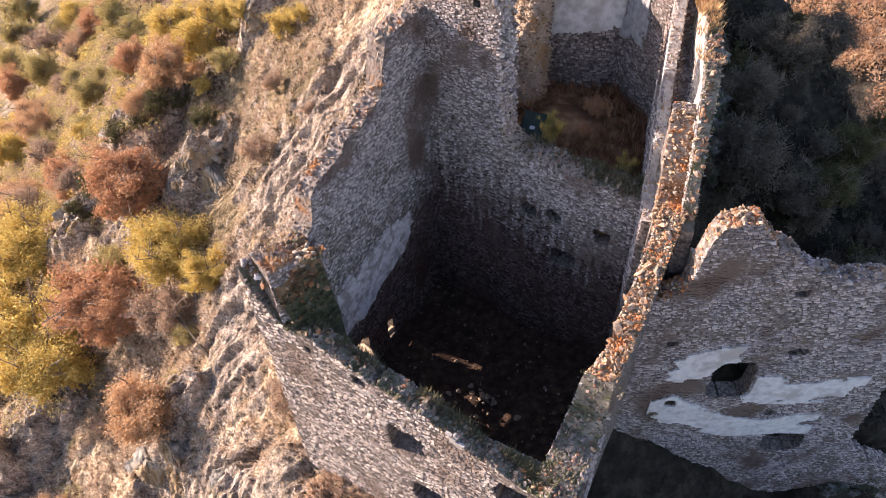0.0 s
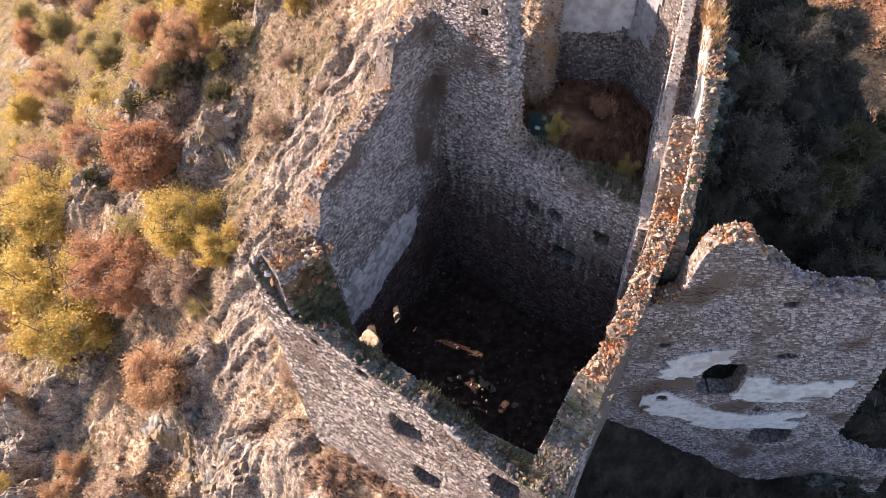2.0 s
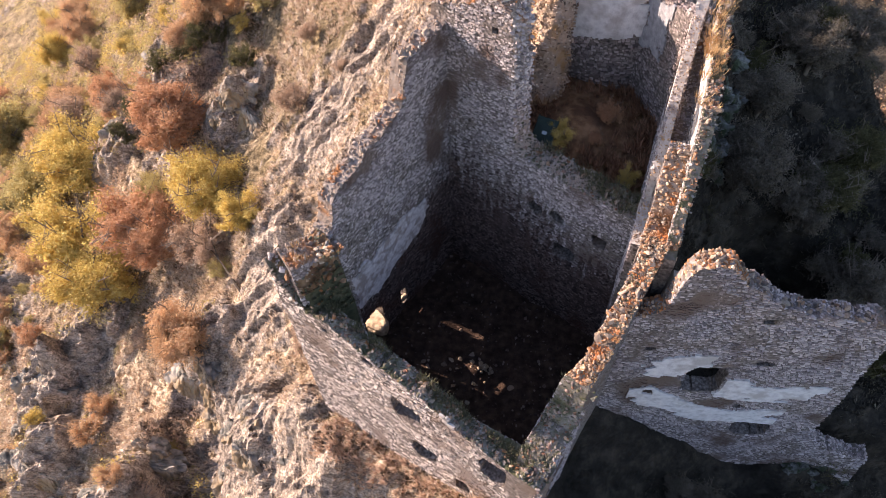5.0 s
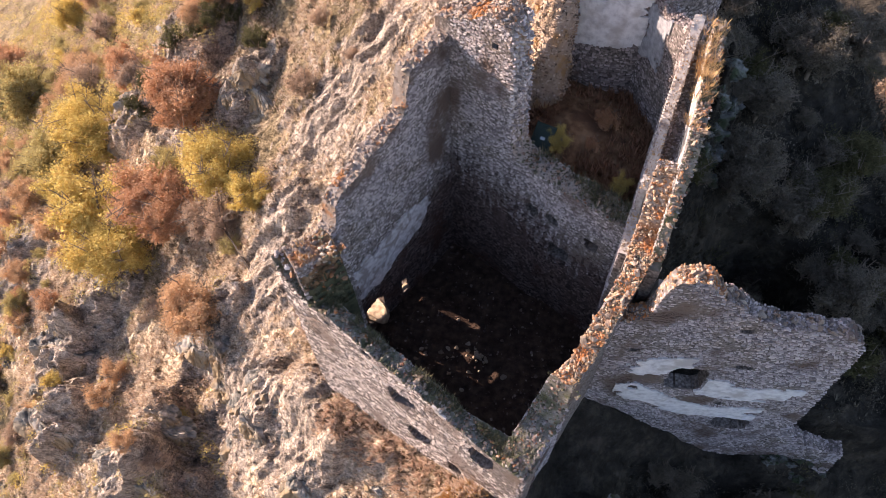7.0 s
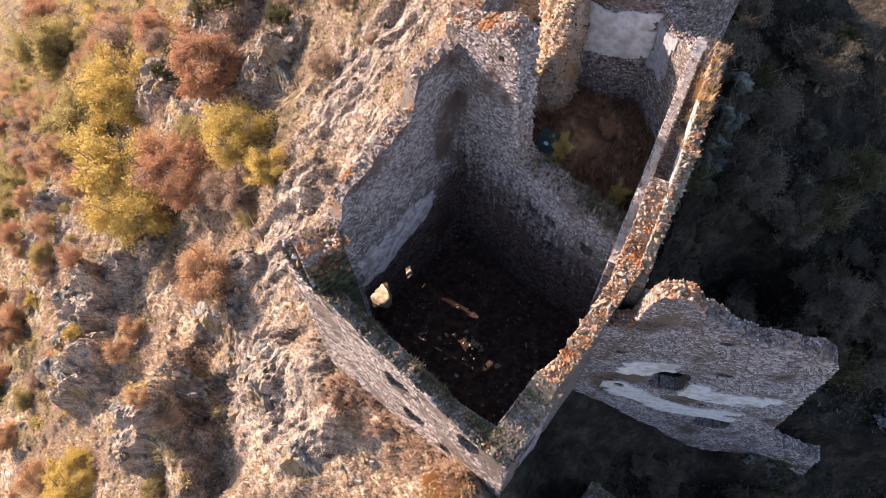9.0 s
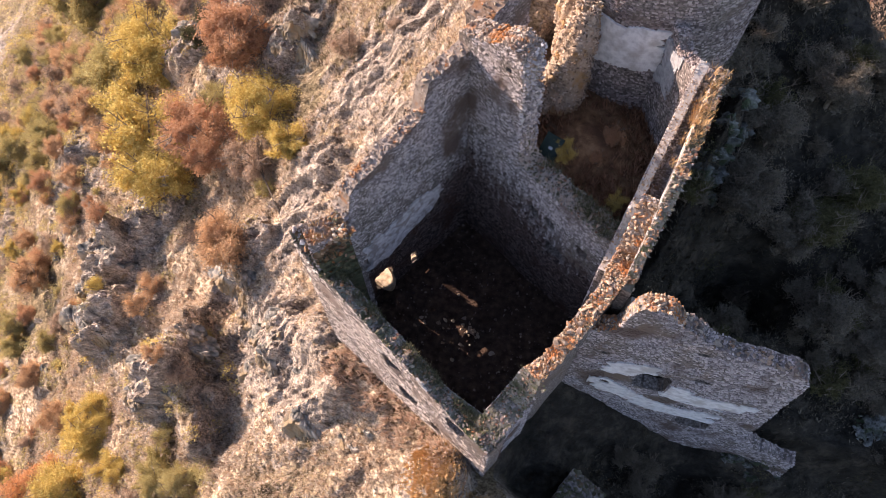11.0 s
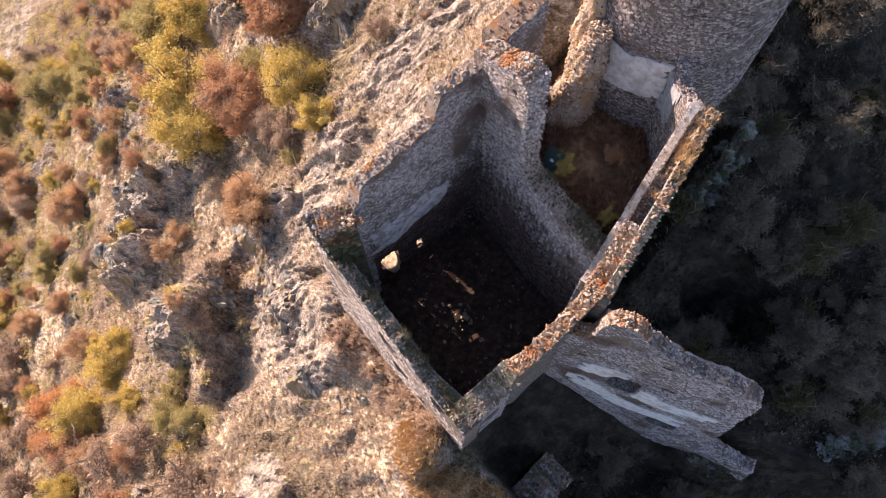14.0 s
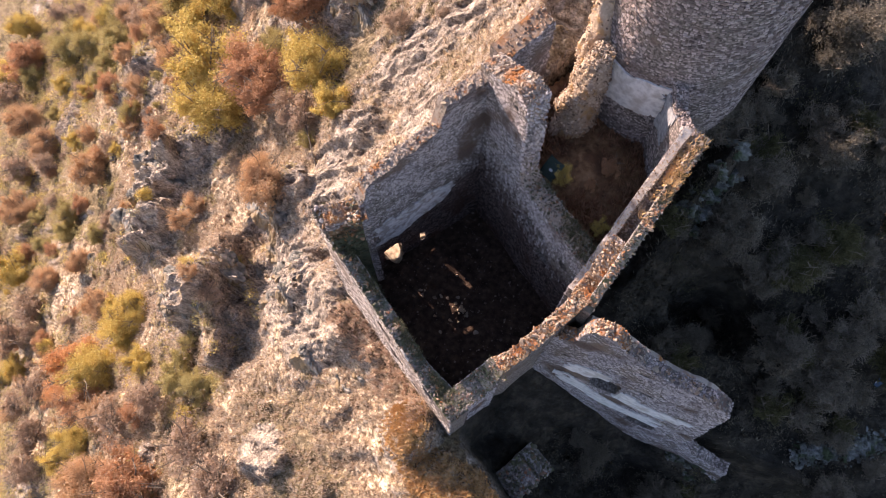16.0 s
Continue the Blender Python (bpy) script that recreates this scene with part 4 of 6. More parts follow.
facing(wall_ne, fm, 0, L + 0.45, ne_stain_shade, const(0.5), ne_holes, STONE_BROWN, seed=27, name="stained_facing_stones")
fe, _ = plane_map((1.3, 18.35), (1.83, 19.19), 1)
facing(wall_ne, fe, 0, 1.0, const(16.9), const(12.6), [], STONE_PALE, depth=0.02, seed=26, proud=(0.02, 0.14), skip=0.2, name="end_stones")
crest(wall_ne, fm, -0.5, 2.45, 0.95, t_ne, 90, size=(0.08, 0.22), seed=23, lichen=0.3)
crest(wall_ne, fm, 2.9, L, 0.95, t_ne, 30, seed=24)
rubble_strip(wall_ne, fm, -0.6, 2.8, 1.0, t_ne, 650, TOP_DRY, seed=25)
rubble_strip(wall_ne, fm, 2.8, L, 1.0, t_ne, 650, TOP_MOSS, seed=24, name="mossy_rubble")

rs_end = np.random.RandomState(28)
z_end = rs_end.uniform(12.8, 18.8, 700)
P = fm(np.interp(z_end, [12.8, 14.0, 16.0, 17.6, 18.8], [2.88, 2.78, 2.72, 2.6, 2.45]) + rs_end.uniform(-0.06, 0.1, 700), z_end, rs_end.uniform(-0.02, 1.02, 700))
part("end_rubble", pebbles(P, 0.03 + 0.07 * rs_end.rand(700) ** 1.5, rs_end, STONE, "end_rubble"), wall_ne, "ragged broken masonry", kind="stuff")

# wall from the north corner to the tower
fm, L = plane_map((-0.6, 20.6), (0.75, 23.0), 1)
n_top = prof((0, 17.6), (1.0, 17.9), (2.0, 18.3), (L, 18.4))
wall_n, t_n = core("wall_north", fm, 0, 2.5, 1.0, n_top, const(2), [], MORTAR, seed=31)
tagged(wall_n, "ruined rubble-stone wall running up to the round tower", "wall", kind="structure")
facing(wall_n, fm, 0, 2.5, t_n, const(8), [], STONE, seed=32)
crest(wall_n, fm, 0, 2.5, 0.95, t_n, 80, size=(0.08, 0.2), seed=33, lichen=0.5)

# east wall, lower length beside the room
fe1, L = plane_map((2.36, 9.12), (5.3, 14.2), -1)
fm = lambda s, z, d: fe1(s, z, d + 0.42 * smooth(1.3, 2.6, np.asarray(s, dtype=float)))
e1_top = prof((-1.2, 8.6), (0, 8.8), (1.1, 9.0), (1.55, 9.5), (1.8, 10.8), (2.4, 11.3), (3.0, 11.3), (3.6, 11.9), (4.2, 12.1), (5.0, 13.1), (L, 13.8))
wall_e, t_e = core("wall_east_lower", fm, -1.15, L + 0.3, lambda s: 1.1 - 0.46 * smooth(1.4, 2.2, s), e1_top, const(-2), [], MORTAR, seed=41, cap=TOP_MOSS)
tagged(wall_e, "stepped rubble-stone wall with orange lichen on its top", "wall", kind="structure")
# East side of the room: stain and shade share the lower stone colour.
e_stain_shade = lambda s: edge_jag(s, 4) + 7.4 + 1.0 * (fbm(s * 0.9, s * 0 + 1, 5) - 0.45)
facing(wall_e, fm, 0, L, t_e, e_stain_shade, [], STONE, seed=42)
facing(wall_e, fm, 0, L, e_stain_shade, const(0.5), [], STONE_BROWN, seed=49, name="stained_facing_stones")
facing(wall_e, fm, -1.15, 1.6, t_e, const(0), [], STONE, depth=1.1, flip=True, seed=43, name="outer_facing_stones")
crest(wall_e, fm, 1.9, L, 0.62, t_e, 80, size=(0.07, 0.17), seed=44, lichen=0.35, sink=0.25)
for low in (0.15, 0.4, 0.7):
    rubble_strip(wall_e, fm, L + 0.22, L + 0.42, 0.8, t_e, 150, TOP_LICHEN, size=(0.04, 0.12), seed=int(low * 100), name="end_rubble", low=low)
crest(wall_e, fm, 1.9, L + 0.2, 0.62, t_e, 70, size=(0.16, 0.36), seed=48, lichen=0.6, sink=0.3, name="top_block")
crest(wall_e, fm, -1.1, 1.7, 1.1, t_e, 45, size=(0.1, 0.24), seed=45, lichen=0.15)
rubble_strip(wall_e, fm, 1.9, L + 0.4, 0.64, t_e, 1300, TOP_LICHEN, size=(0.02, 0.075), seed=46)
rubble_strip(wall_e, fm, -1.1, 1.9, 1.15, t_e, 500, TOP_MOSS, seed=47, name="mossy_rubble")

# east wall, upper length beside the second room
fm, L = plane_map((6.22, 13.83), (7.62, 20.63), -1)
e2_top = prof((-0.5, 13.5), (0, 13.8), (0.7, 14.8), (1.27, 15.7), (2.1, 16.8), (3.0, 17.15), (4.0, 17.5), (6.0, 17.6), (L, 17.6))
wall_e2, t_e2 = core("wall_east_upper", fm, -0.3, L, 0.36, e2_top, const(-1), [], MORTAR, seed=51, cap=TOP_MOSS)
tagged(wall_e2, "high rubble-stone wall with orange lichen and dry grass on top", "wall", kind="structure")
facing(wall_e2, fm, 0, L, t_e2, const(10), [], STONE_PALE, seed=52, w=(0.08, 0.17), h=(0.05, 0.09), proud=(0.01, 0.04))
# Pale strip paints the sunlit upper part of this face.
patch(wall_e2, fm, 1.6, 6.2, (lambda s: e2_top(s) - 1.5), (lambda s: e2_top(s) - 0.1), PALE_MORTAR, -0.065, 15, label="pale mortar strip that puts sunlight on the upper face", thr=-0.4)
crest(wall_e2, fm, 0, 3.4, 0.36, t_e2, 60, size=(0.1, 0.22), seed=54, lichen=0.4, sink=0.2)
crest(wall_e2, fm, 0.0, L, 0.36, t_e2, 26, size=(0.16, 0.32), seed=57, lichen=0.5, sink=0.3, name="top_block")
crest(wall_e2, fm, 3.4, L, 0.36, t_e2, 24, size=(0.08, 0.2), seed=55, lichen=0.2)
rubble_strip(wall_e2, fm, 0, L, 0.38, t_e2, 500, TOP_MOSS, size=(0.02, 0.07), seed=56)
fm, L = plane_map((5.3, 14.3), (6.95, 20.6), -1)
p_top = prof((0, 13.1), (1.2, 13.2), (1.75, 13.4), (1.85, 14.2), (3.1, 15.3), (4.65, 16.4), (L, 17.9))
# Pale cap colour brightens the parapet's edge as sun would.
parapet, t_p = core("wall_parapet", fm, 0, L, 0.26, p_top, const(3), [], MORTAR, seed=61, ragged=0.08, cap=PALE_MORTAR)
tagged(parapet, "thin inner parapet of pale rubble stone", "wall", kind="structure")
facing(parapet, fm, 0, L, t_p, const(9), [], STONE, seed=62)
facing(parapet, fm, 0, L, t_p, const(9), [], STONE_PALE, depth=0.26, flip=True, seed=65, name="outer_facing_stones")
rubble_strip(parapet, fm, 0, L, 0.26, t_p, 260, WARM_LIT, size=(0.015, 0.05), seed=66)
# Second pale strip: sunlight painted along the parapet's inner face.
patch(parapet, fm, 1.6, L, (lambda s: p_top(s) - 0.75), (lambda s: p_top(s) - 0.02), PALE_MORTAR, -0.065, 14, label="pale mortar strip standing in for sunlight along the parapet", thr=-0.55)
crest(parapet, fm, 0, L, 0.26, t_p, 9, size=(0.07, 0.13), seed=67, lichen=0.1)
fm2, _ = plane_map((5.58, 14.3), (7.22, 20.6), -1)
walkway, t_k = core("wall_walk", fm2, -0.3, L, 0.72, (lambda s: np.where(s < 1.8, np.maximum(p_top(s), e2_top(s) - 0.3), p_top(s) - 1.1 + 0.3 * np.sin(s * 2))), const(3), [], MORTAR, seed=63)
tagged(walkway, "sunken rubble walk behind the parapet", "wall", kind="structure")
rubble_strip(walkway, fm2, 1.6, L, 0.7, t_k, 1100, STONE, seed=64)
rubble_strip(walkway, fm2, -0.3, 1.8, 0.7, t_k, 500, TOP_LICHEN, seed=68, name="lichened_rubble")
crest(walkway, fm2, -0.2, 2.2, 0.7, t_k, 40, size=(0.1, 0.26), seed=69, lichen=0.5)

# free-standing wall with white plaster
fm, L = plane_map((5.2, 12.53), (14.0, 12.27), 1)
pl_holes = [(3.0, 4.45, 6.2, 8.4), (6.0, 7.5, 2.3, 3.75), (4.3, 4.75, 11.75, 12.2), (5.1, 5.65, 8.8, 9.15), (1.2, 1.6, 9.35, 9.6), (5.5, 5.8, 5.0, 5.3), (1.85, 2.15, 5.75, 6.05)]
pl_top = prof((0, 11.6), (1.15, 12.0), (1.3, 12.9), (1.42, 14.1), (1.5, 14.45), (2.05, 14.9), (2.65, 14.75), (3.3, 13.95), (4.05, 13.3), (4.9, 12.85), (5.8, 12.4), (6.6, 12.55), (7.7, 12.4), (8.33, 11.6), (8.55, 10.2), (8.6, 9.0), (8.8, 7.4), (9.0, 5.5), (9.2, 2.9), (10.4, 1.6), (11.5, 0.9), (12.4, 1.1), (13.0, -2.2))
pl_bot = const(-6.0)
wall_p, t_pl = core("wall_plastered", fm, 0, 13.0, 0.6, pl_top, pl_bot, pl_holes, MORTAR, seed=71, step=0.09, cap=STUB)
tagged(wall_p, "free-standing ruined wall with white plaster patches and a window hole", "wall", kind="structure")
fk, _ = plane_map((5.2, 13.12), (14.0, 12.86), 1)
backing, _ = core("wall_plastered_back", fk, 0.3, 8.3, 0.7, (lambda s: np.minimum(pl_top(s) - 1.6, 12.6)), pl_bot, [(a - 0.5, b + 0.5, c - 2.4, d + 0.4) for a, b, c, d in pl_holes[:2]], MORTAR, seed=75)
tagged(backing, "rough rubble core behind the plastered wall", "wall", kind="structure")
facing(wall_p, fm, 0, 13.0, t_pl, pl_bot, pl_holes, STONE, w=(0.08, 0.2), h=(0.045, 0.08), proud=(0.0, 0.05), seed=72, loose=STONE_ONE, focus=(3.0, 11.5))
crest(wall_p, fm, 1.2, 3.2, 0.55, t_pl, 40, seed=73, lichen=0.3)
crest(wall_p, fm, 3.2, 8.4, 0.55, t_pl, 90, size=(0.1, 0.24), seed=77)
rubble_strip(wall_p, fm, 0.2, 3.2, 0.6, t_pl, 450, TOP_LICHEN, seed=74)
rubble_strip(wall_p, fm, 3.2, 13.0, 0.6, t_pl, 1000, STONE_TOWER, size=(0.02, 0.08), seed=76, name="crest_rubble")
patch(wall_p, fm, 1.3, 3.7, prof((1.3, 7.5), (2.1, 7.2), (3.7, 7.9)), prof((1.3, 8.6), (3.0, 9.3), (3.7, 9.4)), PLASTER, -0.075, 4, label="white lime plaster", holes=pl_holes, thr=-0.5)
patch(wall_p, fm, 4.3, 8.2, prof((4.3, 5.9), (6.0, 5.9), (8.2, 6.2)), prof((4.3, 7.7), (8.2, 7.7)), PLASTER, -0.075, 6, label="white lime plaster", holes=pl_holes, thr=-0.4)
patch(wall_p, fm, 1.3, 7.4, prof((1.3, 4.7), (2.6, 4.1), (4.4, 3.5), (7.4, 3.7)), prof((1.3, 5.9), (2.0, 6.4), (4.1, 5.0), (5.5, 4.7), (7.4, 5.5)), PLASTER, -0.075, 5, label="white lime plaster", holes=pl_holes, thr=-0.6)

# round tower
CX, CY, CR = 5.5, 26.75, 3.83
fr = round_map(CX, CY, CR, math.pi)
C2 = CR * 2 * math.pi
tower, t_t = core("tower", fr, 0, C2, 1.4, const(27), const(3), [], MORTAR, seed=81, step=0.2, ragged=0.1)
tagged(tower, "round rubble-stone tower with coursed masonry", "tower", kind="structure")
facing(tower, fr, C2 * 0.0, C2 * 0.52, t_t, const(9), [], STONE_TOWER, w=(0.1, 0.23), h=(0.07, 0.125), seed=82, skip=0.06, loose=STONE_TOWER_ONE, focus=(C2 * 0.25, 20.0))
patch(tower, fr, C2 * 0.122, C2 * 0.275, prof((C2 * 0.122, 13.5), (C2 * 0.275, 14.4)), prof((C2 * 0.122, 16.2), (C2 * 0.275, 16.6)), PLASTER, -0.09, 2, step=0.06, label="pale band of lime plaster round the tower", thr=-0.6)

# broken pier, fin wall, bastion and stub
def rubble_pier(x0, y0, x1, y1, z0, z1, r0, r1, name="wall_pier", label="broken lumpy rubble pier of a fallen vault, sunlight put into its colour", mat=STONE_PALE, long=1.1, lumps=0.75, stones=900):
    """A leaning lumpy column of rubble and mortar: (x0, y0) at the foot, (x1, y1) at the top."""
    a, z = np.meshgrid(np.linspace(0, 2 * math.pi, 41)[:-1], np.arange(z0, z1, 0.14), indexing="ij")
    t = (z - z0) / (z1 - z0)
    r = (r0 + (r1 - r0) * t) * (1.1 - lumps * 0.47 + lumps * fbm(np.cos(a) * 1.2 + 5 + z * 0.5, np.sin(a) * 1.2 + z * 0.6, 3, 4))
    X, Y = x0 + (x1 - x0) * t + r * np.cos(a), y0 + (y1 - y0) * t + long * r * np.sin(a)
    V = np.stack([X, Y, z], -1)
    nz = a.shape[1]
    i, j = np.meshgrid(np.arange(40), np.arange(nz - 1), indexing="ij")
    k = ((i + 1) % 40)
    faces = np.stack([i * nz + j, k * nz + j, k * nz + j + 1, i * nz + j + 1], -1).reshape(-1, 4).tolist()
    faces.append([m * nz + nz - 1 for m in range(40)])
    ob = new(name, mesh_of(name, V.reshape(-1, 3), faces, WARM_LIT))
    tagged(ob, label, "wall", kind="structure")
    rs = np.random.RandomState(91)
    k = rs.randint(0, 40, stones), rs.randint(0, nz, stones)
    mid = V[:, -1].mean(axis=0)
    cap = mid + (V[rs.randint(0, 40, stones // 4), -1] - mid) * rs.rand(stones // 4, 1) ** 0.5 + rs.normal(size=(stones // 4, 3)) * 0.06
    P = np.concatenate([V[k] + rs.normal(size=(stones, 3)) * 0.05, cap])
    part("rubble", pebbles(P, 0.025 + 0.06 * rs.rand(len(P)) ** 1.5, rs, mat, "rubble"), ob, kind="stuff")


# Both piers get their sunlit look from the warm stone colour.
rubble_pier(2.35, 22.75, 2.8, 23.3, 11.4, 17.0, 0.92, 0.36, stones=3800, mat=WARM_LIT, lumps=1.1)
rubble_pier(2.4, 24.2, 2.05, 26.2, 13.0, 27.0, 0.66, 0.45, stones=3600, mat=WARM_LIT, lumps=1.1)
fm, L = plane_map((5.95, 23.05), (7.05, 20.75), 1)
fin, t_f = core("wall_fin", fm, 0, L, 0.5, prof((0, 17.2), (1.2, 16.6), (L, 17.0)), const(9), [], MORTAR, seed=95, cap=STUB)
rubble_strip(fin, fm, 0, L, 0.5, t_f, 350, STONE_TOWER, seed=97)
tagged(fin, "short curved wall end with grey plaster beside the tower", "wall", kind="structure")
facing(fin, fm, 0, L, t_f, const(11), [], STONE_TOWER, seed=96)
# The blue-grey tone paints the tower's shade onto this plaster.
patch(fin, fm, 0, 1.6, const(14.0), const(16.6), PLASTER_SHADED, -0.075, 12, label="plaster on the wall end, shade painted in as blue-grey", thr=-0.5)
fm, L = plane_map((6.0, 6.7), (7.2, 9.2), -1)
stub, t_s = core("wall_stub", fm, 0, L, 1.8, prof((0, 0.3), (0.6, 1.0), (1.5, 1.3), (2.2, 1.2), (L, 0.8)), const(-8), [], STUB, seed=98, step=0.16, ragged=0.5, wob=0.22, cap=STUB)
tagged(stub, "grey stump of a collapsed rubble wall in the shade", "wall", kind="structure")
facing(stub, fm, 0, L, t_s, const(-7), [], STONE_TOWER, w=(0.12, 0.3), h=(0.08, 0.16), seed=99, skip=0.6)
rubble_strip(stub, fm, 0, L, 1.8, t_s, 400, TOP_MOSS, size=(0.03, 0.14), seed=100)


# ---- floors of the rooms ----
def floor_sheet(name, poly, z0, mat, label, seed, bumps=0.35, grow=0.3, step=0.18, mound=()):
    xs = np.arange(min(p[0] for p in poly) - 1, max(p[0] for p in poly) + 1, step)
    ys = np.arange(min(p[1] for p in poly) - 1, max(p[1] for p in poly) + 1, step)
    X, Y = np.meshgrid(xs, ys, indexing="ij")
    Z = z0 + bumps * 2 * (fbm(X * 0.8, Y * 0.8, seed) - 0.47)
    for mx, my, r, h in mound:
        Z = Z + h * np.exp(-((X - mx) ** 2 + (Y - my) ** 2) / (r * r)) * (0.8 + 0.5 * fbm(X * 2, Y * 2, seed))
    ok = poly_out((X[:-1, :-1] + X[1:, 1:]) / 2, (Y[:-1, :-1] + Y[1:, 1:]) / 2, poly) < grow
    ny = X.shape[1]
    I, J = np.nonzero(ok)
    q = I * ny + J
    me = mesh_of(name, np.stack([X, Y, Z], -1).reshape(-1, 3), np.stack([q, q + ny, q + ny + 1, q + 1], -1), mat, True)
    return tagged(new(name, me), label, "floor", kind="structure")


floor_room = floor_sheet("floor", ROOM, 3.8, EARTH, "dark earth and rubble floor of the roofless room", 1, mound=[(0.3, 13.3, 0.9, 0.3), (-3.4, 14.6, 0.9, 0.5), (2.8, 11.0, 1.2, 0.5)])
near = np.zeros(len(floor_room.data.vertices) * 3)
floor_room.data.vertices.foreach_get("co", near)
rs = np.random.RandomState(33)
P = near.reshape(-1, 3)
P = P[poly_out(P[:, 0], P[:, 1], ROOM) < 0]
P = P[rs.randint(0, len(P), 900)] + rs.uniform(-0.09, 0.09, (900, 3)) * (1, 1, 0.3)
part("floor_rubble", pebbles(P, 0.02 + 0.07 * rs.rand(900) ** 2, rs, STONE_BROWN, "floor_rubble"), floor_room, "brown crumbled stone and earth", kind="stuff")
floor_sheet("floor_upper", HALL, 11.7, EARTH_DRY, "brown grassy earth floor of the second room", 2, mound=[(4.5, 20.4, 1.6, 0.5), (4.9, 17.4, 1.1, -2.6)])


# ---- rocks ----
def crag_mesh(name, mat, seed):
    """A cleaved mass of limestone about 1 across: broken faces, and columns parted by deep cracks."""
    rs = random.Random(seed)
    bm = bmesh.new()
    bmesh.ops.create_icosphere(bm, subdivisions=6, radius=0.56)
    planes = []
    for k in range(16):
        n = Vector((rs.uniform(-1, 1), rs.uniform(-1, 1), rs.uniform(-0.4, 0.9) if k % 3 else rs.uniform(0.6, 1.6))).normalized()
        planes.append((n, rs.uniform(0.27, 0.42)))
    off = Vector((seed * 2.3, seed * 1.1, seed * 0.7))
    for v in bm.verts:
        for n, d in planes:
            e = v.co.dot(n) - d
            if e > 0:
                v.co -= n * e
        p = Vector((v.co.x * 4.6, v.co.y * 4.6, v.co.z * 1.9)) + off
        p += 0.35 * noise.noise_vector(v.co * 5 + off)
        dist, at = noise.voronoi(p)
        col = noise.cell(at[0] * 37.0)
        small, _ = noise.voronoi(v.co * 13 + off)
        depth = 0.16 * (col - 0.5) - 0.12 * math.exp(-(dist[1] - dist[0]) * 9) - 0.035 * math.exp(-(small[1] - small[0]) * 7) + 0.05 * noise.fractal(v.co * 9 + off, 0.7, 2.1, 4)
        v.co *= 1 + depth
    me = bpy.data.meshes.new(name)
    bm.to_mesh(me)
    bm.free()
    me.materials.append(mat)
    return me


ROCKS = [crag_mesh("outcrop", ROCK, 60 + k) for k in range(6)]


def outcrop(x, y, d, k, tall=1.0):
    rs = random.Random(int(x * 31 + y * 17))
    z = float(ground_z(x, y))
    ob = new("rock_outcrop", ROCKS[k % 6])
    ob.matrix_basis = pose(x, y, z - 0.3 * d, rs.uniform(-15, 15), rs.uniform(-40, -15), rs.uniform(-50, 0)) @ Matrix.Diagonal((d * rs.uniform(1.0, 1.4), d * rs.uniform(0.6, 0.9), d * tall * rs.uniform(0.7, 1.0), 1))
    return tagged(ob, "craggy grey limestone outcrop in the dry slope", "rock", "outcrops on the slope")


MOSSY_ROCKS = [crag_mesh("outcrop", ROCK_MOSS, 80 + k) for k in range(4)]
rs = random.Random(21)
for k in range(18):
    t = rs.uniform(0.5, 1.05)
    x, y = 8.5 + 1.8 * t + rs.uniform(-0.3, 0.7), 18.0 + 6.5 * t + rs.uniform(-0.4, 0.4)
    outcrop(x, y, rs.uniform(0.6, 1.4), k, 1.1).data = MOSSY_ROCKS[k % 4]
CRAGS_A = [(-38.1, 21.3, 6.0), (-35.9, 15.0, 5.0), (-53.6, 32.5, 3.2), (-48.0, 23.6, 3.7), (-24.2, 9.4, 3.0), (-11.5, 14.6, 3.2), (-8.8, 11.5, 2.4), (-6.3, 11.0, 1.6), (-3.9, 8.9, 1.4), (-28.5, 24.2, 3.1), (-31.8, 24.3, 3.3), (-42.6, -15.6, 4.0), (-21.3, -3.7, 1.5), (-37.0, 22.8, 4.1), (-24.6, 11.4, 2.9), (-13.1, 13.6, 3.7), (-16.3, 18.1, 2.9)]
CRAGS_B = [(-33.4, 51.3, 2.6), (-24.8, 42.9, 3.0), (-20.7, 40.9, 2.0), (-35.8, 43.9, 4.0), (-29.8, 37.3, 4.0), (-17.6, 32.7, 2.2), (-12.4, 40.5, 2.9), (-31.7, 24.0, 3.7), (-19.0, 18.6, 3.6), (-15.3, 17.6, 2.8), (-12.3, 16.3, 2.3), (-16.0, 16.2, 3.5), (-14.4, 12.2, 3.4), (-15.7, 8.9, 3.9), (-19.8, 13.2, 4.2), (-65.0, 26.1, 4.0), (-48.2, 1.4, 2.1), (-27.5, 39.0, 3.5), (-26.5, 35.5, 3.0)]
CRAGS_C = [(-35.4, 21.0, 5.1), (-32.9, 14.3, 5.0), (-21.1, 13.7, 2.8), (-16.0, 17.3, 3.8), (-11.9, 12.5, 3.1), (-7.7, 9.1, 3.6), (-20.1, 9.8, 3.0), (-30.7, 39.4, 4.7), (-34.7, 40.0, 3.7), (-17.3, 33.4, 2.3), (-42.3, 17.5, 3.1), (-15.6, 32.9, 2.6), (-44.4, 11.4, 4.4), (-17.6, 14.5, 2.3), (-4.8, 8.2, 2.2)]
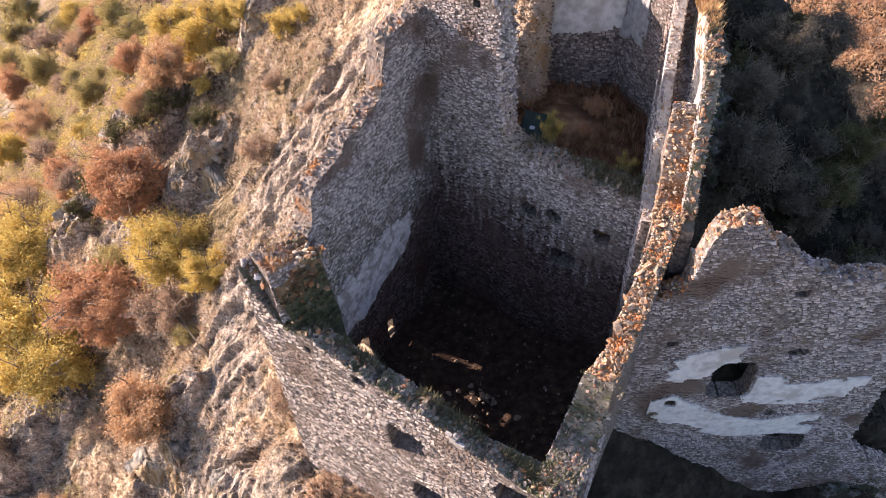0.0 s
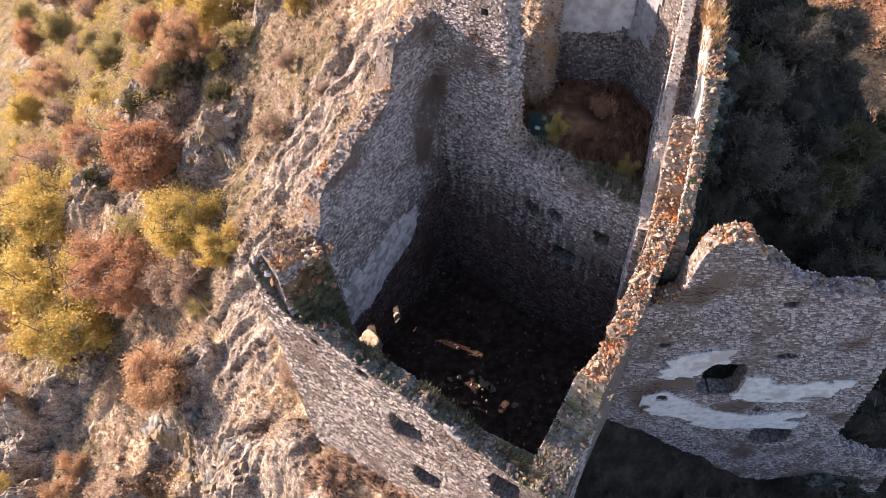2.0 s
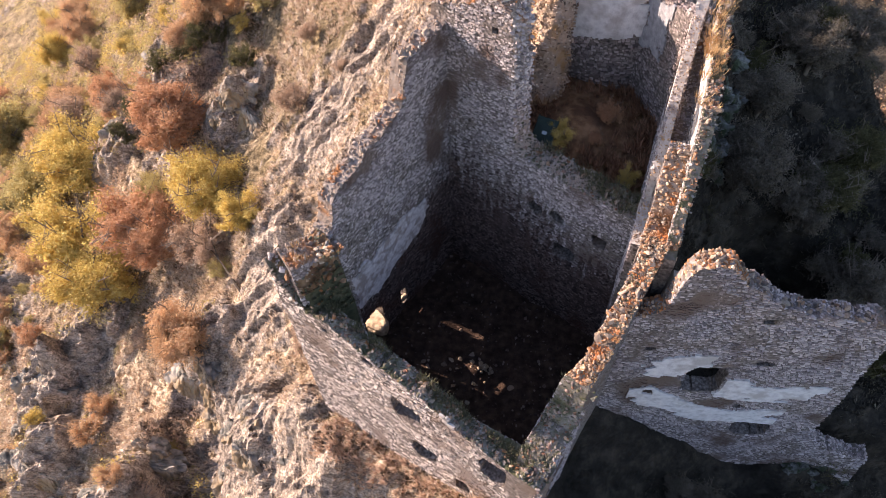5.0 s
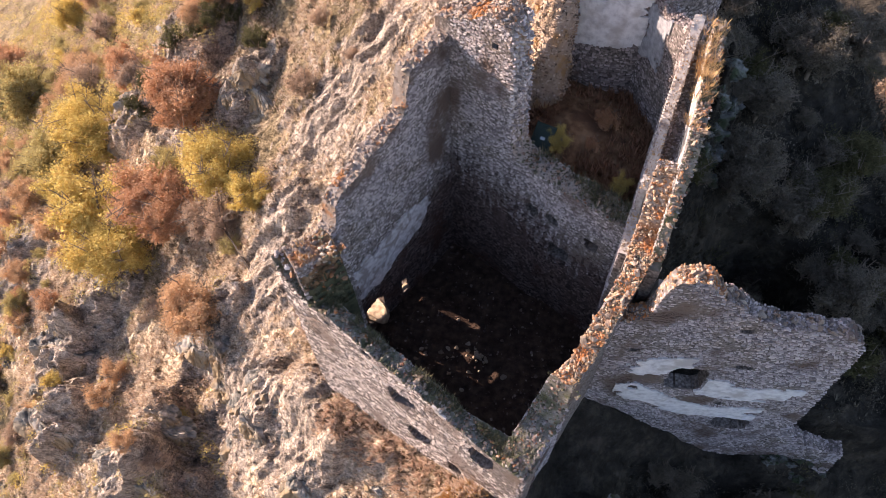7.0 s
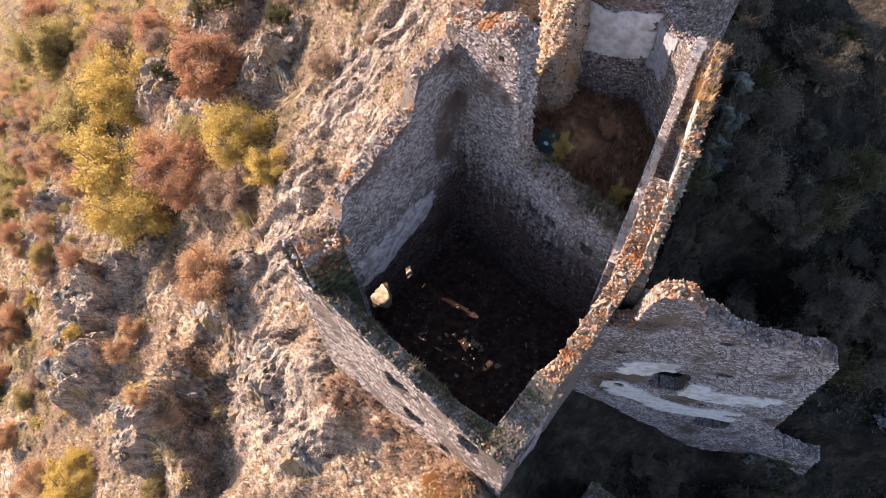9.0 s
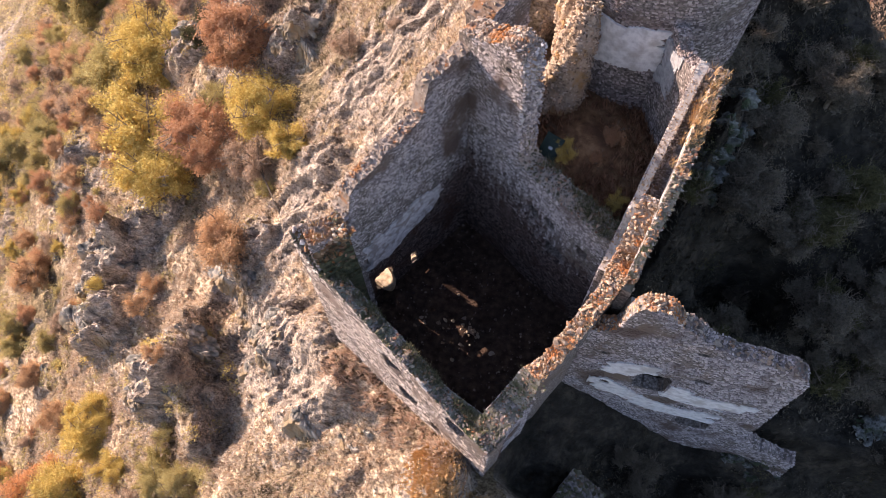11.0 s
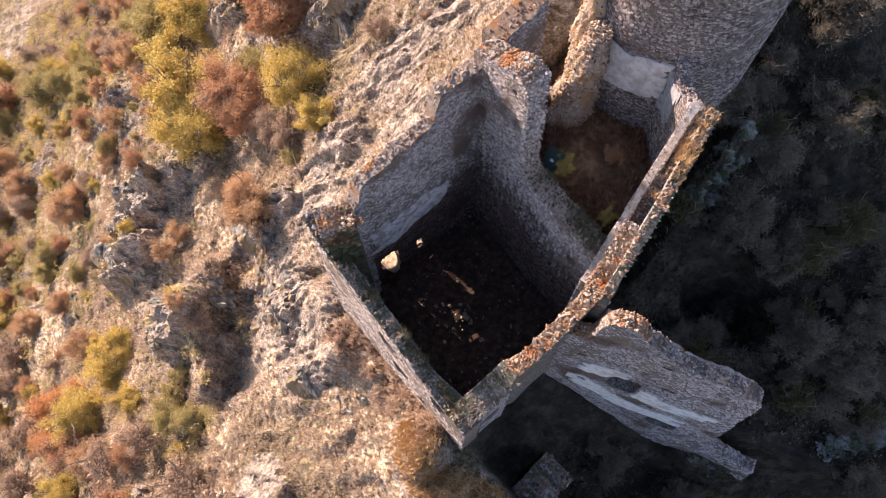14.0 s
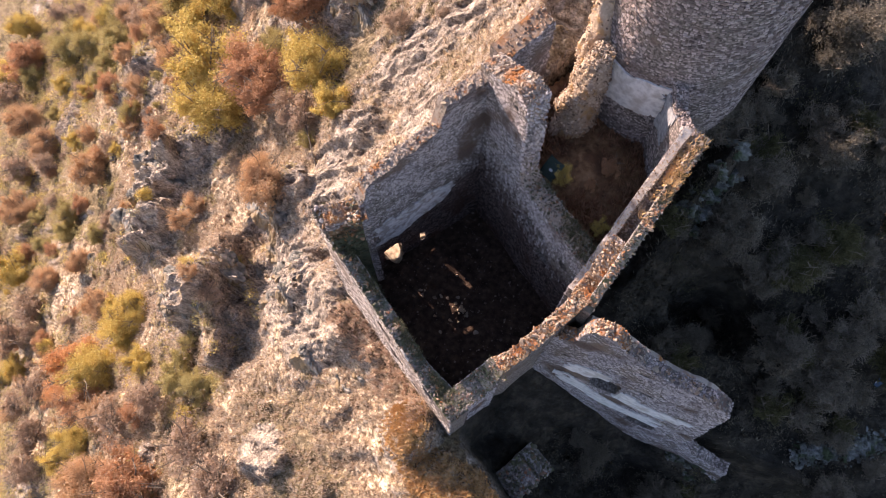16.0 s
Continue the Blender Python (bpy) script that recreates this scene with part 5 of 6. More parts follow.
CRAGS_D = [(-35.6, 15.2, 6.2), (-32.8, 20.6, 6.0), (-38.5, 20.8, 2.8), (-37.5, 18.2, 3.0), (-24.3, 11.4, 3.8), (-23.2, 9.4, 2.8), (-33.0, 50.0, 3.2), (-27.0, 44.5, 3.6), (-22.0, 42.8, 3.0), (-35.0, 42.5, 5.0), (-30.5, 39.0, 5.6), (-32.0, 37.8, 4.2), (-31.5, 24.3, 4.6), (-18.3, 18.3, 3.8), (-13.0, 17.0, 3.2), (-11.2, 13.5, 3.4), (-20.5, 14.0, 3.0), (-16.2, 33.8, 3.0), (-18.0, 34.5, 2.6)]
for k, (x, y, d) in enumerate(CRAGS_D):
    outcrop(x, y, d, k, 1.1)
for k, (x, y, d) in enumerate(CRAGS_C):
    outcrop(x, y, d, k, 1.25)
for k, (x, y, d) in enumerate(CRAGS_A + CRAGS_B):
    outcrop(x, y, d, k)
rs = random.Random(5)
made = 0
while made < 24:
    x, y = rs.uniform(-50, -4), rs.uniform(-6, 46)
    if float(rockiness(x, y)) > 0.45 and float(poly_out(np.array(x), np.array(y), ROOM)) > 3:
        outcrop(x, y, rs.uniform(0.5, 1.2), made)
        made += 1


# ---- trees and shrubs ----
def tube(bm, a, b, ra, rb, n=6):
    a, b = Vector(a), Vector(b)
    q = (b - a).to_track_quat("Z", "Y")
    rings = []
    for p, r in ((a, ra), (b, rb)):
        rings.append([bm.verts.new(p + q @ Vector((r * math.cos(6.2832 * k / n), r * math.sin(6.2832 * k / n), 0))) for k in range(n)])
    for k in range(n):
        bm.faces.new((rings[0][k], rings[0][(k + 1) % n], rings[1][(k + 1) % n], rings[1][k]))


def bough_mesh(seed, low):
    """Trunk and limbs for a crown of radius about 0.5 whose middle is at height 0.55 (low: several stems from the ground)."""
    rs = random.Random(seed)
    bm = bmesh.new()
    starts = []
    if low:
        for _ in range(5):
            p, q = (rs.uniform(-0.05, 0.05), rs.uniform(-0.05, 0.05), -0.15), (rs.uniform(-0.2, 0.2), rs.uniform(-0.2, 0.2), 0.25)
            tube(bm, p, q, 0.018, 0.012)
            starts.append(q)
    else:
        mid = (rs.uniform(-0.05, 0.05), rs.uniform(-0.05, 0.05), 0.2)
        top = (rs.uniform(-0.08, 0.08), rs.uniform(-0.08, 0.08), 0.5)
        tube(bm, (0, 0, -0.3), mid, 0.045, 0.033, 8)
        tube(bm, mid, top, 0.033, 0.018, 8)
        starts = [mid, top, top, mid, mid]
    for st in starts:
        for _ in range(3):
            a = rs.uniform(0, 6.28)
            r = rs.uniform(0.25, 0.45)
            e = Vector((r * math.cos(a), r * math.sin(a), rs.uniform(0.35, 0.9)))
            m = (Vector(st) + e) / 2 + Vector((rs.uniform(-0.05, 0.05), rs.uniform(-0.05, 0.05), 0.04))
            tube(bm, st, m, 0.014, 0.009, 5)
            tube(bm, m, e, 0.009, 0.003, 5)
            for _ in range(3):
                tw = m.lerp(e, rs.uniform(0.2, 0.9))
                tube(bm, tw, tw + Vector((rs.uniform(-0.14, 0.14), rs.uniform(-0.14, 0.14), rs.uniform(0.02, 0.16))), 0.005, 0.002, 4)
    me = bpy.data.meshes.new("limbs")
    bm.to_mesh(me)
    bm.free()
    me.materials.append(BARK)
    return me


def leaves(seed, mat, n, size, clumps, spread, squash=0.8, name="crown"):
    """Many small leaves in uneven clumps round (0, 0, 0.55)."""
    rs = np.random.RandomState(seed)
    d = rs.normal(size=(clumps, 3))
    d /= np.linalg.norm(d, axis=1)[:, None]
    cen = d * (rs.uniform(0.1, 1, (clumps, 1)) ** 0.5) * (0.34 + 0.16 * np.sin(d[:, :1] * 5 + seed) * np.cos(d[:, 1:2] * 4 + 2 * seed) + 0.08 * rs.rand(clumps, 1))
    cen[:, 2] *= squash
    which = rs.randint(0, clumps, n)
    p = cen[which] + rs.normal(size=(n, 3)) * spread * rs.uniform(0.6, 1.3, (clumps, 1))[which]
    p[:, 2] = np.maximum(p[:, 2] + 0.52, -0.05)
    u = rs.normal(size=(n, 3))
    u /= np.linalg.norm(u, axis=1)[:, None]
    w = np.cross(u, rs.normal(size=(n, 3)))
    w /= np.linalg.norm(w, axis=1)[:, None]
    k = size * rs.uniform(0.7, 1.5, (n, 1))
    inner = rs.rand(n) < 0.16
    p[inner] = cen[which[inner]] * 0.85 + (p[inner] - cen[which[inner]]) * 0.7 + np.array([0, 0, 0.06])
    k[inner] *= 2.6
    V = np.stack([p - u * k, p + w * k * 0.8, p + u * k * 0.9 - w * k * 0.2], 1).reshape(-1, 3)
    return mesh_of(name, V, np.arange(3 * n).reshape(-1, 3), mat)


BOUGHS = [bough_mesh(k, k > 1) for k in range(4)]
CROWN = {}
for ci, (cname, cmat) in enumerate(LEAF.items()):
    CROWN[cname] = [leaves(100 + 10 * ci + v, cmat, 17000, 0.013, 55 + 16 * v, 0.055, name="crown") for v in range(2)]
    CROWN[cname + "_sparse"] = [leaves(160 + 10 * ci + v, cmat, 4200, 0.017, 34, 0.06, 0.65, name="foliage") for v in range(2)]
HUE = {"yellow": "golden yellow", "olive": "yellow-green", "orange": "orange-brown", "red": "rust-red", "scarlet": "bright orange-red", "brown": "dry brown", "grey": "grey-brown", "green": "dark evergreen"}


def tree(x, y, d, hue, k, words="", group=""):
    rs = random.Random(int(x * 13 + y * 71))
    big = d > 2.6
    z = float(ground_z(x, y))
    root = new("tree" if big else "bush" if words else "shrub")
    style = hue if big else hue + "_sparse"
    if hue == "brown":
        style = "brown_sparse"
    part("trunk" if big else "stem", BOUGHS[rs.randint(0, 1) if big else rs.randint(2, 3)], root)
    part("crown" if big else "foliage", CROWN[style][k % 2], root, HUE[hue] + " leaves")
    s = d * (1.12 if big else 1.12)
    root.matrix_basis = pose(x, y, z - 0.02 * s, 0, 0, rs.uniform(0, 360)) @ Matrix.Diagonal((s * rs.uniform(0.9, 1.1), s * rs.uniform(0.9, 1.1), s * rs.uniform(0.8, 1.0), 1))
    tagged(root, HUE[hue] + (words or (" autumn oak tree on the rocky slope" if big else " autumn shrub among dry grass and rocks")), "tree" if big else "shrub", group or ("trees on the slope" if big else "shrubs on the slope"))


TREES = {
    "yellow": [(-29.9, 28.4, 8.1), (-27.5, 25.0, 5.4), (-37.3, 34.0, 5.6), (-17.8, 28.5, 5.2), (-14.4, 25.3, 3.0), (-34.7, 38.1, 5.9), (-33.0, 17.4, 2.0), (-47.6, 23.9, 2.1), (-23.2, 12.3, 1.8), (-95.7, 45.2, 5.4), (-93.2, 36.1, 5.3), (-64.6, 42.5, 3.6), (-64.3, 7.3, 6.6), (-31.7, 5.8, 4.6), (-34.3, 7.4, 3.2), (-30.7, 7.4, 3.0), (-26.8, 3.8, 3.0), (-33.5, 1.0, 5.2), (-18.0, 1.7, 2.1), (-33.0, -6.0, 4.0), (-33.9, -8.7, 4.2), (-77.1, 130.3, 6.7), (-21.6, 48.7, 3.6), (-18.0, 43.6, 3.7), (-15.6, 43.6, 3.2), (-13.6, 40.5, 1.9), (-10.3, 37.5, 2.2), (-9.0, 36.9, 1.7), (-63.1, 79.0, 4.7), (-54.3, 65.6, 4.9), (-33.9, 49.9, 2.3), (-36.7, 39.7, 6.6)],
    "olive": [(-24.0, 31.2, 2.7), (-23.4, 30.4, 3.2), (-59.1, 56.6, 7.6), (-68.0, 60.7, 7.5), (-40.9, 38.0, 6.4), (-41.2, 43.2, 3.9), (-16.0, 23.3, 1.8), (-72.4, 38.5, 7.0), (-84.8, 35.6, 4.2), (-66.4, 38.1, 4.6), (-21.1, 7.0, 2.0), (-17.9, 4.1, 2.9), (-22.6, -3.8, 1.8), (-119.1, 177.7, 11.3), (-112.6, 161.3, 8.8), (-57.0, 82.5, 6.4), (-98.0, 133.7, 7.5), (-80.5, 129.5, 6.8), (-48.0, 81.4, 4.3), (-32.1, 62.8, 3.8), (-15.0, 39.3, 2.0), (-35.8, 57.0, 3.8), (-36.4, 60.5, 3.3)],
    "orange": [(-44.8, 51.0, 5.0), (-39.3, 31.9, 3.9), (-17.9, 19.5, 4.9), (-44.7, 25.8, 2.3), (-27.2, 18.0, 2.2), (-28.0, 16.2, 2.6), (-20.2, 11.0, 1.8), (-50.8, 21.1, 4.7), (-79.7, 28.4, 6.3), (-51.2, 34.3, 3.1), (-56.4, 40.4, 3.4), (-45.3, 36.9, 3.5), (-71.1, 24.8, 5.4), (-70.8, 15.1, 5.9), (-53.9, 7.5, 4.1), (-38.1, 7.1, 4.1), (-27.9, -8.0, 5.6), (-47.4, 77.2, 4.1), (-20.2, 40.5, 3.3), (-19.0, 39.9, 3.4), (-21.6, 39.6, 3.0), (-18.1, 41.2, 2.1), (-51.9, 69.6, 4.9), (-47.0, 62.6, 3.7), (-43.7, 49.2, 5.2)],
    "red": [(-21.1, 33.6, 5.4), (-21.3, 32.1, 3.7), (-23.9, 27.8, 6.2), (-21.9, 26.4, 4.3), (-70.5, 67.5, 7.0), (-33.2, 22.3, 2.4), (-88.2, 38.5, 7.9), (-39.4, -2.9, 4.5), (-32.7, -2.5, 5.2), (-24.4, -0.3, 2.8), (-20.2, -5.3, 6.0), (-41.1, 75.6, 4.6), (-86.1, 115.6, 7.9)],
    "brown": [(-18.8, 25.4, 3.4), (-88.0, 32.3, 5.6), (-87.1, 48.2, 5.1), (-67.6, 22.2, 3.8), (-75.1, 20.7, 6.1), (-54.8, 4.0, 5.1), (-56.0, -0.8, 5.3), (-45.8, -4.5, 4.7), (-27.1, -1.8, 4.8), (-22.4, 1.3, 3.8), (-15.9, -0.3, 5.3), (-11.7, -1.2, 4.5), (-41.2, -8.4, 5.3), (-40.6, -12.2, 4.6), (-19.0, 10.6, 2.7), (-82.2, 124.1, 8.0), (-28.9, 38.8, 2.8), (-10.4, 33.8, 1.4), (-7.9, 30.4, 1.2), (-11.1, 30.4, 2.3), (-17.0, 25.0, 3.5), (-8.2, 16.4, 2.2)],
    "green": [(-20.1, 38.9, 2.1), (-21.9, 38.9, 2.1), (-15.9, 35.6, 2.2), (-24.0, 38.9, 2.2), (-20.1, 38.5, 1.8), (-28.4, 36.8, 1.8), (-26.9, 37.6, 2.3), (-27.6, 36.4, 1.4), (-18.8, 39.0, 1.9)],
}
TREES["scarlet"] = [(-37.6, 0.2, 6.4), (-36.6, -2.0, 4.6), (-27.2, 18.0, 1.6)]
TREES["orange"] += [(-34.2, 0.6, 4.2), (-30.2, -2.2, 4.6)]
TREES["yellow"] += [(-33.6, 6.3, 3.8), (-32.0, 8.4, 3.0)]
TREES["olive"] += [(-20.2, 3.6, 3.4), (-20.8, 5.2, 2.6)]
for hue, spots in TREES.items():
    for k, (x, y, d) in enumerate(spots):
        tree(x, y, d, hue, k)
rs = random.Random(11)
made = 0
while made < 215:
    x, y = rs.uniform(-75, -8), rs.uniform(-14, 60)
    dens = float(vnoise(x * 0.11, y * 0.11, 4)) * 0.8 + 0.75 * float(smooth(-20.0, -50.0, np.array(x))) + 0.35 * float(smooth(34.0, 50.0, np.array(y))) - 0.35
    if rs.random() < dens and x < -9 - 0.25 * max(0, 30 - y):
        tree(x, y, rs.uniform(0.7, 2.3) * (1.0 if x > -45 else 1.7), rs.choice(["yellow", "olive", "olive", "olive", "orange", "brown", "brown", "brown", "red"] if y < 34 else ["olive", "olive", "olive", "yellow", "brown", "orange"]), made)
        made += 1
made = 0
while made < 70:
    x, y = rs.uniform(-85, -28), rs.uniform(36, 80)
    if rs.random() < 0.3 + float(vnoise(x * 0.1, y * 0.1, 7)):
        tree(x, y, rs.uniform(2.0, 4.4), rs.choice(["olive", "orange", "brown", "brown", "brown", "red"]), made)
        made += 1


def leaning_sapling(base, top, label):
    """A thin bare tree that leans out from the slope, with a few side branches."""
    rs = random.Random(3)
    root = new("leaning_sapling")
    root.matrix_basis = Matrix.Translation(base)
    top = Vector(top) - Vector(base)
    bm = bmesh.new()
    pts = [Vector((0, 0, -0.3))] + [top * t + Vector((rs.uniform(-0.08, 0.08), rs.uniform(-0.08, 0.08), 0.25 * math.sin(t * 3.1))) for t in (0.25, 0.5, 0.75, 1.0)]
    for k in range(4):
        tube(bm, pts[k], pts[k + 1], 0.1 - 0.02 * k, 0.08 - 0.02 * k, 7)
    me = bpy.data.meshes.new("trunk")
    bm.to_mesh(me)
    bm.free()
    me.materials.append(BARK_DARK)
    part("trunk", me, root)
    for k in range(7):
        p = pts[2].lerp(pts[4], rs.random())
        q = p + Vector((rs.uniform(-0.9, 0.9), rs.uniform(-0.9, 0.9), rs.uniform(0.2, 1.0)))
        bm = bmesh.new()
        tube(bm, p, q, 0.03, 0.01, 5)
        tube(bm, q, q + Vector((rs.uniform(-0.3, 0.3), rs.uniform(-0.3, 0.3), 0.4)), 0.01, 0.004, 4)
        me = bpy.data.meshes.new("branch")
        bm.to_mesh(me)
        bm.free()
        me.materials.append(BARK_DARK)
        part("branch", me, root)
    return tagged(root, label, "tree")


leaning_sapling((-13.65, 21.03, -4.07), (-17.54, 25.43, -4.9), "thin leaning bare sapling on the dry slope")


def scrub(name, label, mat, count, region, seed, per=60, leaf=0.16, size=(0.5, 1.6), accept=None):
    """A cover of low bushes that nobody would count, one mesh."""
    rs = np.random.RandomState(seed)
    x, y = rs.uniform(region[0], region[1], count * 4), rs.uniform(region[2], region[3], count * 4)
    keep = accept(x, y, rs)
    x, y = x[keep][:count], y[keep][:count]
    n = len(x)
    r = rs.uniform(*size, n)
    z = ground_z(x, y)
    which = np.repeat(np.arange(n), per)
    p = rs.normal(size=(n * per, 3))
    p *= (rs.uniform(0.3, 1, (n * per, 1)) ** 0.5 / np.linalg.norm(p, axis=1)[:, None]) * np.array([0.5, 0.5, 0.5]) * r[which][:, None]
    p[:, 2] = np.abs(p[:, 2]) + 0.1 * r[which]
    p += np.stack([x, y, z], -1)[which]
    u = rs.normal(size=p.shape)
    u /= np.linalg.norm(u, axis=1)[:, None]
    w = np.cross(u, rs.normal(size=p.shape))
    w /= np.linalg.norm(w, axis=1)[:, None]
    k = leaf * rs.uniform(0.5, 1.4, (len(p), 1)) * r[which][:, None]
    V = np.stack([p - u * k, p + w * k * 0.8, p + u * k], 1).reshape(-1, 3)
    ob = new(name, mesh_of(name, V, np.arange(len(V)).reshape(-1, 3), mat))
    return tagged(ob, label, "scrub", kind="stuff")


def far_west(x, y, rs):
    d = vnoise(x * 0.06, y * 0.06, 3) * 0.9 + 0.6 * smooth(-30, -55, x) + 0.9 * smooth(34, 46, y) - 0.42
    return (rs.rand(len(x)) < d) & (x < -9 - 0.5 * np.clip(44 - y, 0, 12))


for k, hue in enumerate(["yellow", "olive", "olive", "brown", "olive", "brown"]):
    scrub("hillside_scrub", "low scrub in " + HUE[hue] + " autumn leaf", LEAF[hue], 1700, (-95, -9, -20, 95), 200 + k, 100, 0.06, (0.4, 2.0), far_west)
for k, hue in enumerate(["olive", "brown", "olive", "yellow"]):
    scrub("hillside_scrub", "far scrub in " + HUE[hue] + " autumn leaf", LEAF[hue], 1000, (-200, -30, 30, 220), 220 + k, 80, 0.045, (1.2, 3.6), lambda x, y, rs: (y > 62) | (x < -70))


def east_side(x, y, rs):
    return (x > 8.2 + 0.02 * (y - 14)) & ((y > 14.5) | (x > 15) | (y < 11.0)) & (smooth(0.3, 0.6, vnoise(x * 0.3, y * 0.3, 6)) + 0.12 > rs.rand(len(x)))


rs = random.Random(33)
made = 0
while made < 190:
    x, y = rs.uniform(8.5, 46), rs.uniform(0, 50)
    ok = bool(east_side(np.array([x]), np.array([y]), np.random.RandomState(made))[0]) and (x - 19.6) * 0.857 + (y - 27.3) * 0.515 < 4
    if ok or rs.random() < 0.02 and x > 16:
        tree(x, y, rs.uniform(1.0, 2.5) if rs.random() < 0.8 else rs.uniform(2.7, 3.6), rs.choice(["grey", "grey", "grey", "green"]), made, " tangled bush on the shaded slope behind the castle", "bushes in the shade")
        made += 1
scrub("dark_scrub", "dark shaded brush on the slope behind the castle", SHADED_SCRUB, 1100, (7, 50, -5, 60), 301, 180, 0.03, (0.6, 1.8), east_side)
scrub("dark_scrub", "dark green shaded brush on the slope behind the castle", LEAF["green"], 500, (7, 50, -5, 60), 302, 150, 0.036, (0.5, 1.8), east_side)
def valley(x, y, rs):
    return ((x - 17.0) * 0.857 + (y - 27.3) * 0.515 > 22) & (vnoise(x * 0.09, y * 0.09, 2) > 0.38)


for k, (hue, words) in enumerate([("orange", "sunlit orange-brown brush across the valley"), ("red", "sunlit rust-red brush across the valley"), ("brown", "sunlit dry brown brush across the valley")]):
    scrub("valley_scrub", words, LEAF[hue], 800, (42, 125, 70, 175), 303 + k, 100, 0.05, (2.5, 7.0), valley)


scrub("valley_scrub", "rust-red brush on the shoulder above the valley", LEAF["red"], 420, (19, 46, 23, 60), 309, 110, 0.045, (0.8, 2.6), lambda x, y, rs: (x - 19.6) * 0.857 + (y - 27.3) * 0.515 > 0.5)


def tufts(name, label, mat, count, region, seed, accept, height=(0.15, 0.5), blades=6, lean=0.5, zfun=None):
    """Dry grass in tufts, one mesh."""
    rs = np.random.RandomState(seed)
    x, y = rs.uniform(region[0], region[1], count * 3), rs.uniform(region[2], region[3], count * 3)
    keep = accept(x, y, rs)
    x, y = x[keep][:count], y[keep][:count]
    n = len(x)
    z = (zfun or ground_z)(x, y)
    h = rs.uniform(*height, n)
    which = np.repeat(np.arange(n), blades)
    m = len(which)
    a = rs.uniform(0, 6.283, m)
    root = np.stack([x, y, z - 0.03], -1)[which] + np.stack([np.cos(a), np.sin(a), 0 * a], -1) * (0.08 * rs.rand(m))[:, None]
    hh = h[which] * rs.uniform(0.6, 1.2, m)
    tip = root + np.stack([np.cos(a) * lean * hh - 0.2 * hh, np.sin(a) * lean * hh - 0.1 * hh, hh], -1)
    side = np.stack([-np.sin(a), np.cos(a), 0 * a], -1) * (0.02 + 0.025 * rs.rand(m))[:, None]
    V = np.stack([root - side, root + side, tip], 1).reshape(-1, 3)
    ob = new(name, mesh_of(name, V, np.arange(3 * m).reshape(-1, 3), mat))
    return tagged(ob, label, "grass", kind="stuff")


def on_west(x, y, rs):
    r = rockiness(x, y)
    return (rs.rand(len(x)) > r * 1.1) & (poly_out(x, y, ROOM) > 1.6) & (poly_out(x, y, HALL) > 1.5) & (x < 1.5 - 0.1 * (y - 8) + 1.9 * np.clip(7.6 - y, 0, 9)) & (vnoise(x * 0.5, y * 0.5, 1) > 0.3)


tufts("dry_grass", "dry straw-coloured grass on the sunny slope", STRAW, 46000, (-45, 5, -4, 45), 401, on_west, (0.08, 0.26))
tufts("dry_grass", "brown withered grass and stalks on the sunny slope", LEAF["brown"], 11000, (-45, 5, -4, 45), 403, on_west, (0.12, 0.36))
tufts("dry_grass", "grey-brown shaded grass behind the castle", SHADED_SCRUB, 16000, (7, 40, -2, 45), 402, east_side, (0.12, 0.4))


# ---- small things in and on the ruin ----
def on_top(name, label, mat, fmap, s0, s1, d0, d1, top, count, seed, height=(0.12, 0.35), blades=7):
    """Tufts of grass growing along the top of a wall."""
    rs = np.random.RandomState(seed)
    sv, dv = rs.uniform(s0, s1, count), rs.uniform(d0, d1, count)
    keep = vnoise(sv * 1.5, dv * 2, seed) > 0.35
    P = fmap(sv[keep], top(sv[keep]), dv[keep])
    n = len(P)
    which = np.repeat(np.arange(n), blades)
    m = len(which)
    a = rs.uniform(0, 6.283, m)
    h = rs.uniform(*height, m)
    root = P[which] + np.stack([np.cos(a) * 0.05, np.sin(a) * 0.05, 0 * a - 0.03], -1)
    tip = root + np.stack([np.cos(a) * 0.5 * h, np.sin(a) * 0.5 * h, h], -1)
    side = np.stack([-np.sin(a), np.cos(a), 0 * a], -1) * 0.011
    V = np.stack([root - side, root + side, tip], 1).reshape(-1, 3)
    return tagged(new(name, mesh_of(name, V, np.arange(3 * m).reshape(-1, 3), mat)), label, "grass", kind="stuff")


TAWNY = material("tawny_grass", [(0.4, 0.24, 0.1), (0.56, 0.36, 0.17), (0.64, 0.46, 0.26)], 1.0, bump=0, per="island")
fm, L = plane_map((-6.4, 13.0), (2.9, 7.58), 1, 0.01, 12.0)
on_top("wall_grass", "grey-green grass along the broken wall top", MOSSY, fm, 1.8, 10.0, 0.35, 0.68, t_sw, 700, 501)
on_top("wall_grass", "tawny earth grass on the corner block", TAWNY, fw, 1.0, Lw - 0.3, 0.1, 0.95, t_w, 130, 502)
fm, L = plane_map((5.9, 13.9), (7.3, 20.7), -1)
on_top("wall_grass", "tall tawny grass tuft on the high wall", TAWNY, fm, 4.3, 5.3, 0.1, 0.6, t_e2, 45, 503, (0.15, 0.38), 8)
on_top("wall_grass", "sparse dry grass on the high wall", TAWNY, fm, 2.6, 6.9, 0.05, 0.65, t_e2, 160, 504)
fm, L = plane_map((2.36, 9.12), (5.3, 14.2), -1)
on_top("wall_grass", "dry grass between the lichened stones", TAWNY, fm, 1.9, 5.6, 0.46, 1.02, t_e, 160, 508, (0.08, 0.22), 6)
on_top("wall_grass", "grey-green grass on the mossy wall end", MOSSY, fm, -1.0, 1.9, 0.05, 1.1, t_e, 220, 509, (0.08, 0.22), 6)
